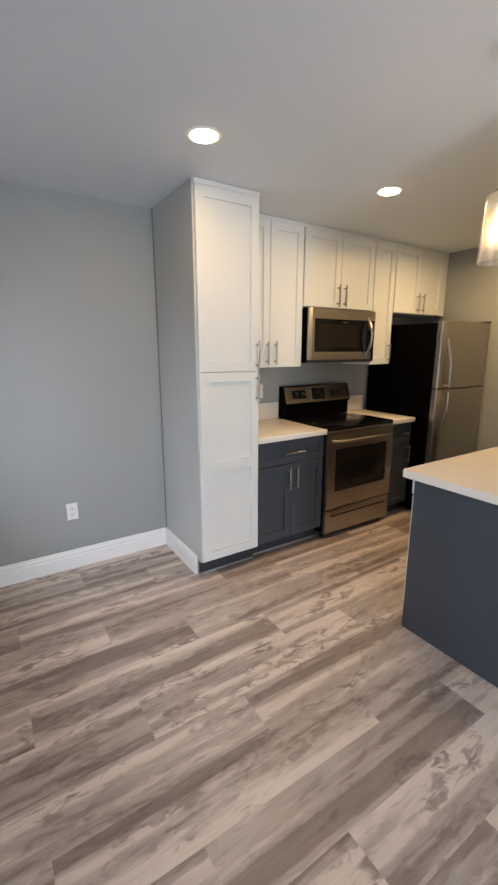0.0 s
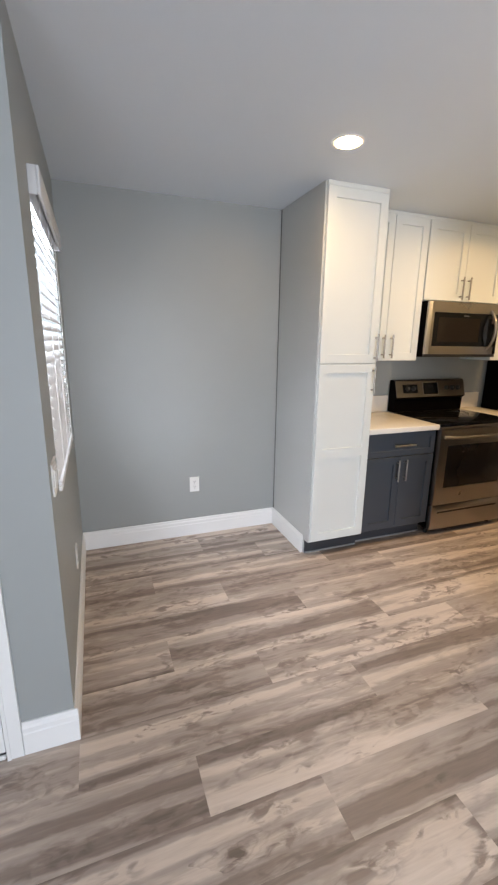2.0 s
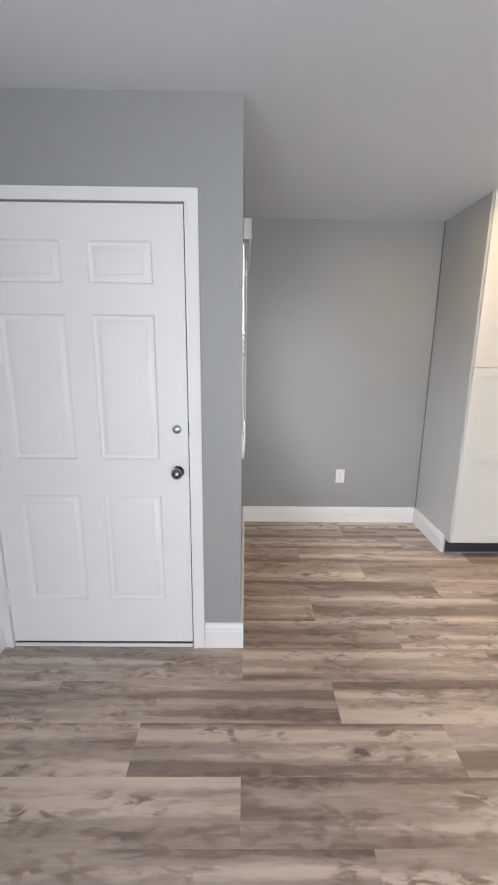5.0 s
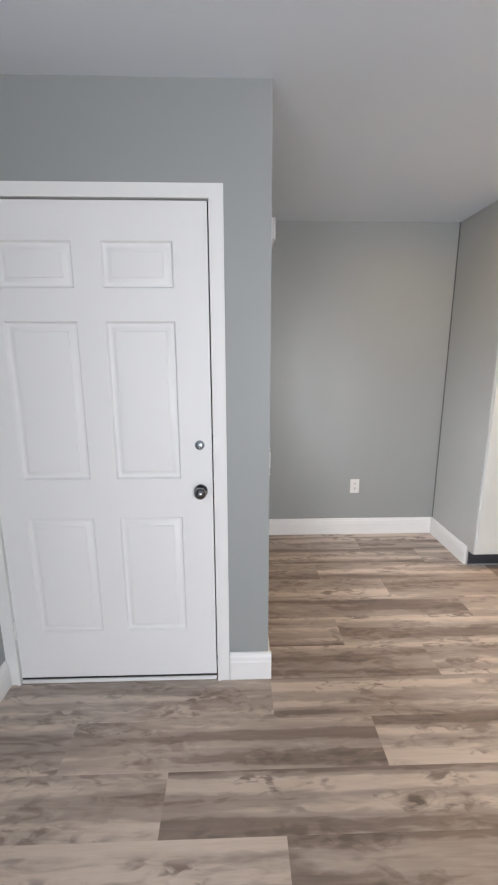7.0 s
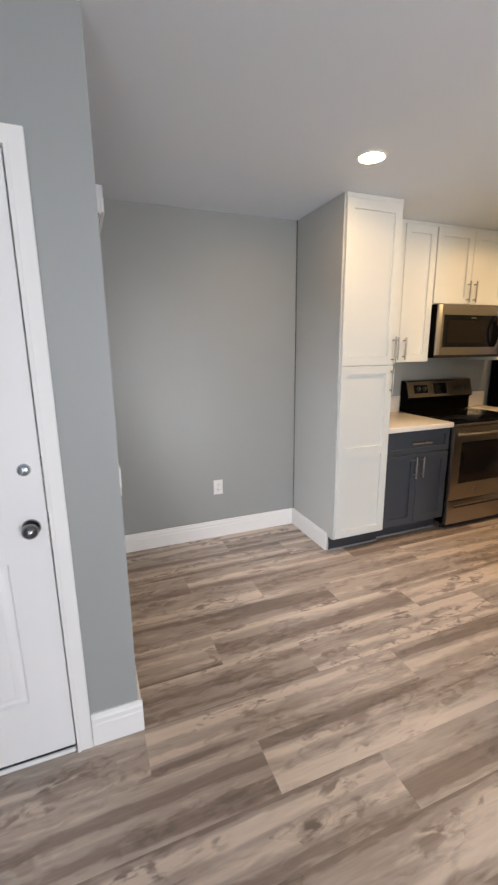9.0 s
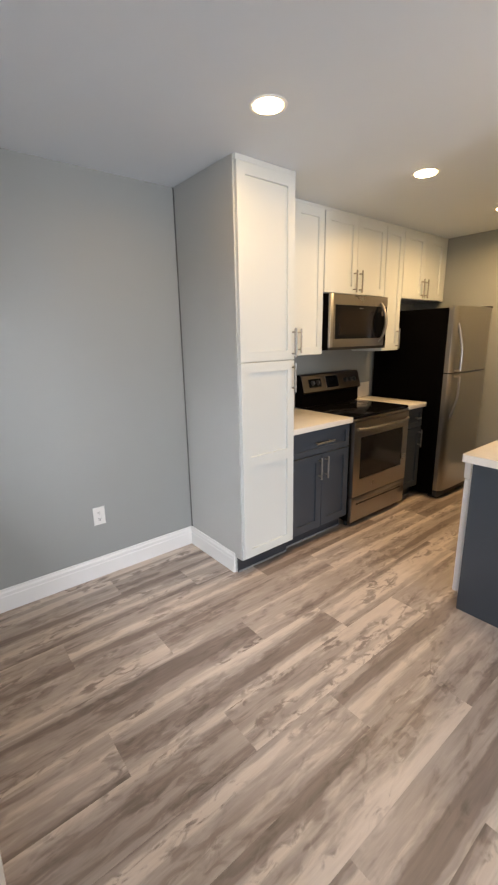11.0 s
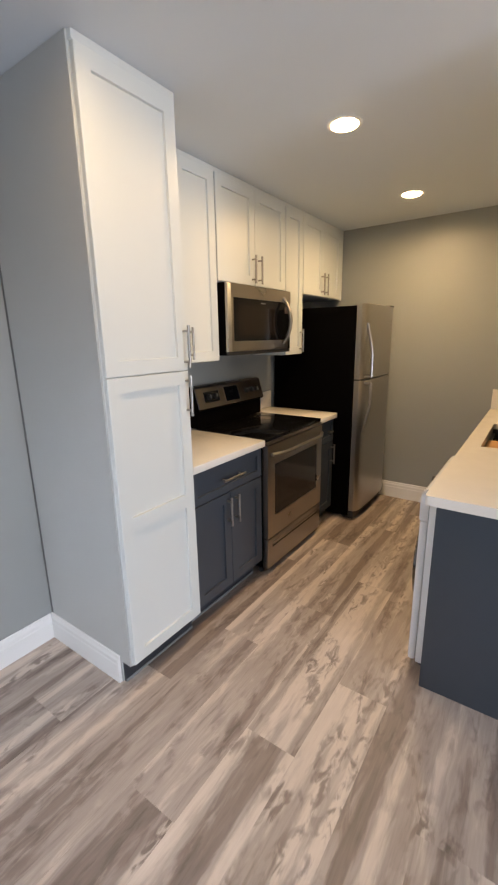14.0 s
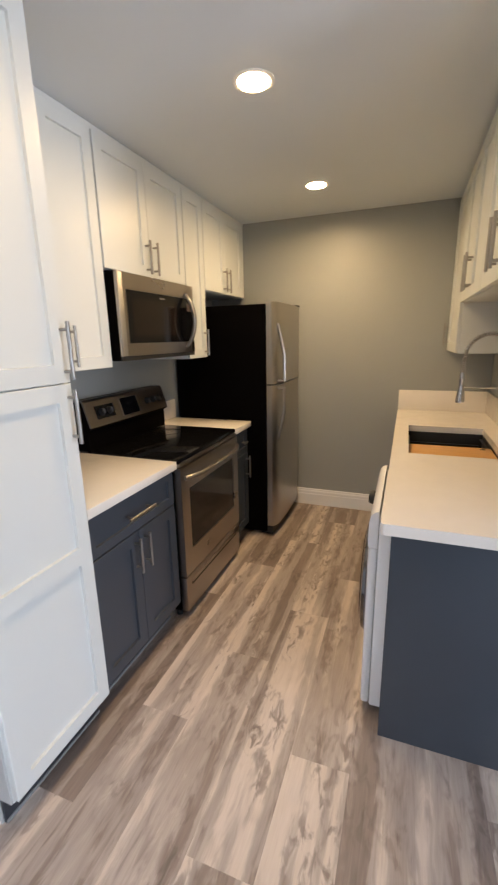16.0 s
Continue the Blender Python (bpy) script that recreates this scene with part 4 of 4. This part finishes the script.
for k in range(turns * 10 + 1):
    u = k / (turns * 10) * (len(path) - 1.001)
    i = int(u)
    p = path[i].lerp(path[i + 1], u - i)
    d = (path[i + 1] - path[i]).normalized()
    s1 = Vector((1, 0, 0))
    s2 = d.cross(s1)
    ang = k / 10 * 2 * math.pi
    coil.append(p + 0.0125 * (math.cos(ang) * s1 + math.sin(ang) * s2))
bm = B()
tube(bm, coil, 0.0024, 5)
part("spring", bm, CHROME, faucet, "chrome coil spring")
bm = B()
lathe(bm, (3.10, 0.918, 1.12), [(0.0, 0.0), (0.024, 0.0), (0.025, 0.015), (0.017, 0.08), (0.014, 0.12), (0.016, 0.125), (0.016, 0.15), (0.012, 0.17), (0, 0.17)])
part("spray_head", bm, CHROME, faucet)
bm = B()
tube(bm, [(3.10, 0.668, 1.205), (3.10, 0.78, 1.205), (3.10, 0.905, 1.205)], 0.005)
part("spray_arm", bm, CHROME, faucet)
bm = B()
rod(bm, (3.10, 0.668, 0.985), (3.16, 0.668, 1.0), 0.006)
part("lever", bm, CHROME, faucet)
gap = thing("air_gap", (2.97, 0.693, 0.915), "dark round cover set in the counter beside the sink", "sink fitting")
bm = B()
lathe(bm, (2.97, 0.693, 0.9152), [(0.0, 0.006), (0.02, 0.006), (0.022, 0.003), (0.022, 0.0)])
part("cap", bm, DARKPLASTIC, gap)

cabinet("base_cabinet", 2.56, XF - 0.003, YR + 0.002, 1.235, 0, 0.65, CABBLUE, "slate-blue base cabinet under the sink", [
    (2.565, 3.02, 0.115, 0.645, (), (2.98, 0.46, 2.98, 0.62)), (3.025, 3.48, 0.115, 0.645, (), (3.065, 0.46, 3.065, 0.62)),
    (3.485, 4.0, 0.115, 0.645, (), (3.53, 0.46, 3.53, 0.62))], face=1, toe=0.105)
bm = B()
box(bm, 2.56, XF - 0.003, 1.195, 1.215, 0.651, 0.874)
solid("trim_sink_apron", bm, CABBLUE, "slate-blue rail under the counter edge", "trim")

# washer
VX0, VX1, VF = 1.925, 2.520, 1.307
washer = thing("washing_machine", (2.22, 0.98, 0), "white front-loading washing machine under the counter", "washing machine")
bm = B()
box(bm, VX0, VX1, 0.66, VF - 0.035, 0.03, 0.865, 0.006)
part("cabinet", bm, WASHWHITE, washer)
bm = B()
box(bm, VX0, VX1, VF - 0.034, VF, 0.035, 0.735, 0.012)
part("front_panel", bm, WASHWHITE, washer)
bm = B()
prism(bm, [(VF - 0.033, 0.738), (VF - 0.002, 0.738), (VF + 0.001, 0.745), (VF + 0.002, 0.79), (VF + 0.001, 0.838), (VF - 0.006, 0.866), (VF - 0.018, 0.880), (VF - 0.033, 0.884)], VX0 + 0.001, VX1 - 0.001)
cpan = part("control_panel", bm, WASHWHITE, washer, "white control panel with rounded top")
bm = B()
lathe(bm, (2.30, VF + 0.006, 0.795), [(0.032, 0.0), (0.032, 0.012), (0.026, 0.024), (0.0, 0.024)], "Y")
part("dial", bm, DARKPLASTIC, cpan, "dark programme dial")
bm = B()
lathe(bm, (2.22, VF + 0.0005, 0.46), [(0.235, 0.0), (0.240, 0.008), (0.234, 0.020), (0.207, 0.027), (0.195, 0.026)], "Y", 48)
wd = part("door_ring", bm, DARKCHROME, washer, "dark chrome porthole ring")
bm = B()
lathe(bm, (2.22, VF + 0.0005, 0.46), [(0.196, 0.024), (0.19, 0.031), (0.15, 0.035), (0.0, 0.036)], "Y", 48)
part("door_glass", bm, BLACKGLASS, wd, "dark porthole glass")
for x in (VX0 + 0.05, VX1 - 0.05):
    for y in (0.72, VF - 0.06):
        bm = B()
        rod(bm, (x, y, 0.0), (x, y, 0.03), 0.022)
        part("foot", bm, DARKPLASTIC, washer)

# wall cabinets over the sink
RFACE = 0.94
cabinet("wall_cabinet", 3.385, XF - 0.002, YR + 0.001, RFACE, 1.383, UT, CABWHITE, "white shaker wall cabinet at the end of the sink wall", [
    (3.39, XF - 0.006, 1.386, UT - 0.003, (), (3.95, 1.42, 3.95, 1.58))], face=1)
cabinet("wall_cabinet", 2.62, 3.381, YR + 0.001, RFACE, 1.683, UT, CABWHITE, "white shaker wall cabinet above the sink", [
    (2.625, 2.998, 1.686, UT - 0.003, (), (2.958, 1.72, 2.958, 1.90)),
    (3.002, 3.377, 1.686, UT - 0.003, (), (3.042, 1.72, 3.042, 1.90))], face=1)
cabinet("wall_cabinet", 1.862, 2.616, YR + 0.001, RFACE, 1.683, UT, CABWHITE, "white shaker wall cabinet above the peninsula end", [
    (1.867, 2.236, 1.686, UT - 0.003, (), (2.196, 1.72, 2.196, 1.90)),
    (2.240, 2.611, 1.686, UT - 0.003, (), (2.28, 1.72, 2.28, 1.90))], face=1)
bm = B()
box(bm, 1.862, XF - 0.002, RFACE - 0.07, RFACE - 0.012, UT + 0.0005, H - 0.001, 0.002)
solid("trim_sink_cabinets", bm, CABWHITE, "white filler strip above the sink wall cabinets", "trim")


# ---- lamps ----
def recessed(x, y):
    ob = thing("recessed_light", (x, y, H - 0.012), "lit warm white recessed ceiling light", "ceiling light", "recessed ceiling lights")
    bm = B()
    lathe(bm, (x, y, H), [(0.079, -0.0005), (0.0785, -0.0025), (0.076, -0.004), (0.071, -0.0045), (0.062, -0.003), (0.0605, -0.0005)], sides=48)
    part("trim_ring", bm, TRIM, ob, "white trim ring")
    bm = B()
    lathe(bm, (x, y, H), [(0.0603, -0.002), (0.058, -0.007), (0.050, -0.0095), (0.03, -0.0115), (0.0, -0.0125)], sides=48)
    part("lens", bm, LENS, ob, "glowing diffuser")
    return ob


for lx, ly, watts in LAMPS:
    recessed(lx, ly)

pend = thing("pendant_lamp", (1.5, 0.765, 1.80), "lit glass cylinder pendant lamp on a thin cord", "pendant lamp")
bm = B()
lathe(bm, (1.5, 0.765, 1.80), [(0.069, -0.006), (0.063, 0.195), (0.059, 0.203), (0.030, 0.222), (0.022, 0.236), (0.020, 0.236), (0.028, 0.220), (0.0565, 0.200), (0.0605, 0.194), (0.0665, -0.006), (0.069, -0.006)], sides=48)
shade = part("shade", bm, LAMPGLASS, pend, "clear seeded glass cylinder shade")
shade.visible_shadow = False
bm = B()
lathe(bm, (1.5, 0.765, 2.037), [(0.0, 0.0), (0.026, 0.0), (0.026, 0.035), (0.016, 0.065), (0.006, 0.084), (0.0, 0.086)])
rod(bm, (1.5, 0.765, 1.985), (1.5, 0.765, 2.0365), 0.016)
part("socket", bm, NICKEL, pend)
bm = B()
lathe(bm, (1.5, 0.765, 1.87), [(0.0, 0.0), (0.018, 0.006), (0.028, 0.03), (0.024, 0.06), (0.014, 0.09), (0.013, 0.114), (0.0, 0.114)], sides=24)
bulb = part("bulb", bm, BULB, pend, "glowing warm bulb")
bulb.visible_shadow = False
bm = B()
rod(bm, (1.5, 0.765, 2.12), (1.5, 0.765, H - 0.02), 0.003, 8)
part("cord", bm, DARKPLASTIC, pend)
bm = B()
lathe(bm, (1.5, 0.765, H - 0.022), [(0.0, 0.0), (0.055, 0.0), (0.06, 0.006), (0.06, 0.0215), (0, 0.0215)])
part("canopy", bm, NICKEL, pend)

# ---- patio door behind the walk ----
patio = thing("door_2", (XL - 0.08, -2.1, 0), "wide white-framed glazed patio door", "patio door", kind="structure")
bm = B()
for y0, y1, z0, z1 in ((PY0, PY1, 0, 0.05), (PY0, PY1, 2.06, 2.12), (PY0, PY0 + 0.06, 0.05, 2.06), (PY1 - 0.06, PY1, 0.05, 2.06), (-2.14, -2.06, 0.05, 2.06)):
    box(bm, XL - 0.11, XL - 0.05, y0 + 0.001, y1 - 0.001, z0, z1 - 0.001, 0.003)
part("door_frame", bm, TRIM, patio)
for y0, y1 in ((PY0 + 0.062, -2.142), (-2.058, PY1 - 0.062)):
    bm = B()
    box(bm, XL - 0.083, XL - 0.078, y0, y1, 0.052, 2.058)
    pn = part("pane", bm, GLASS, patio)
    pn.visible_shadow = False

win2 = thing("window_2", (0.75, YS - 0.08, LZ0), "tall white-framed living room window", "window", kind="structure")
bm = B()
for x0, x1, z0, z1 in ((LX0, LX1, LZ0, LZ0 + 0.05), (LX0, LX1, LZ1 - 0.05, LZ1), (LX0, LX0 + 0.05, LZ0 + 0.05, LZ1 - 0.05), (LX1 - 0.05, LX1, LZ0 + 0.05, LZ1 - 0.05), (0.72, 0.78, LZ0 + 0.05, LZ1 - 0.05)):
    box(bm, x0 + 0.001, x1 - 0.001, YS - 0.11, YS - 0.05, z0 + 0.001, z1 - 0.001, 0.003)
part("window_frame", bm, TRIM, win2)
for x0, x1 in ((LX0 + 0.052, 0.718), (0.782, LX1 - 0.052)):
    bm = B()
    box(bm, x0, x1, YS - 0.083, YS - 0.078, LZ0 + 0.052, LZ1 - 0.052)
    pn = part("pane", bm, GLASS, win2)
    pn.visible_shadow = False

# ---- floor planks ----
PW, PL, G = 0.2155, 1.22, 0.0
meshes = {}


def plank_mesh(length, width):
    key = (round(length, 3), round(width, 3))
    if key not in meshes:
        bm = B()
        a, c, h = length / 2 - G / 2, width / 2 - G / 2, 0.0055
        e = 0.0004
        lo = [bm.verts.new(p) for p in ((-a, -c, -h), (a, -c, -h), (a, c, -h), (-a, c, -h))]
        mid = [bm.verts.new(p) for p in ((-a, -c, -e), (a, -c, -e), (a, c, -e), (-a, c, -e))]
        hi = [bm.verts.new(p) for p in ((-a + e, -c + e, 0), (a - e, -c + e, 0), (a - e, c - e, 0), (-a + e, c - e, 0))]
        for p, q in ((lo, mid), (mid, hi)):
            for k in range(4):
                bm.faces.new((p[k], p[(k + 1) % 4], q[(k + 1) % 4], q[k]))
        bm.faces.new(hi)
        meshes[key] = mesh_of("plank", bm, WOOD, smooth=False)
    return meshes[key]


for row in range(-20, 12):
    y0, y1 = max(0.664 + row * PW, YS), min(0.664 + (row + 1) * PW, YK)
    if y1 - y0 < 0.02:
        continue
    x = 0.42 - row * PL / 3
    x -= PL * math.ceil((x - XL) / PL)
    while x < XF:
        x0, x1 = max(x, XL), min(x + PL, XF)
        if x1 - x0 > 0.02:
            ob = new("plank", plank_mesh(x1 - x0, y1 - y0))
            ob.location = ((x0 + x1) / 2, (y0 + y1) / 2, 0)
            ob.parent = floor
        x += PL
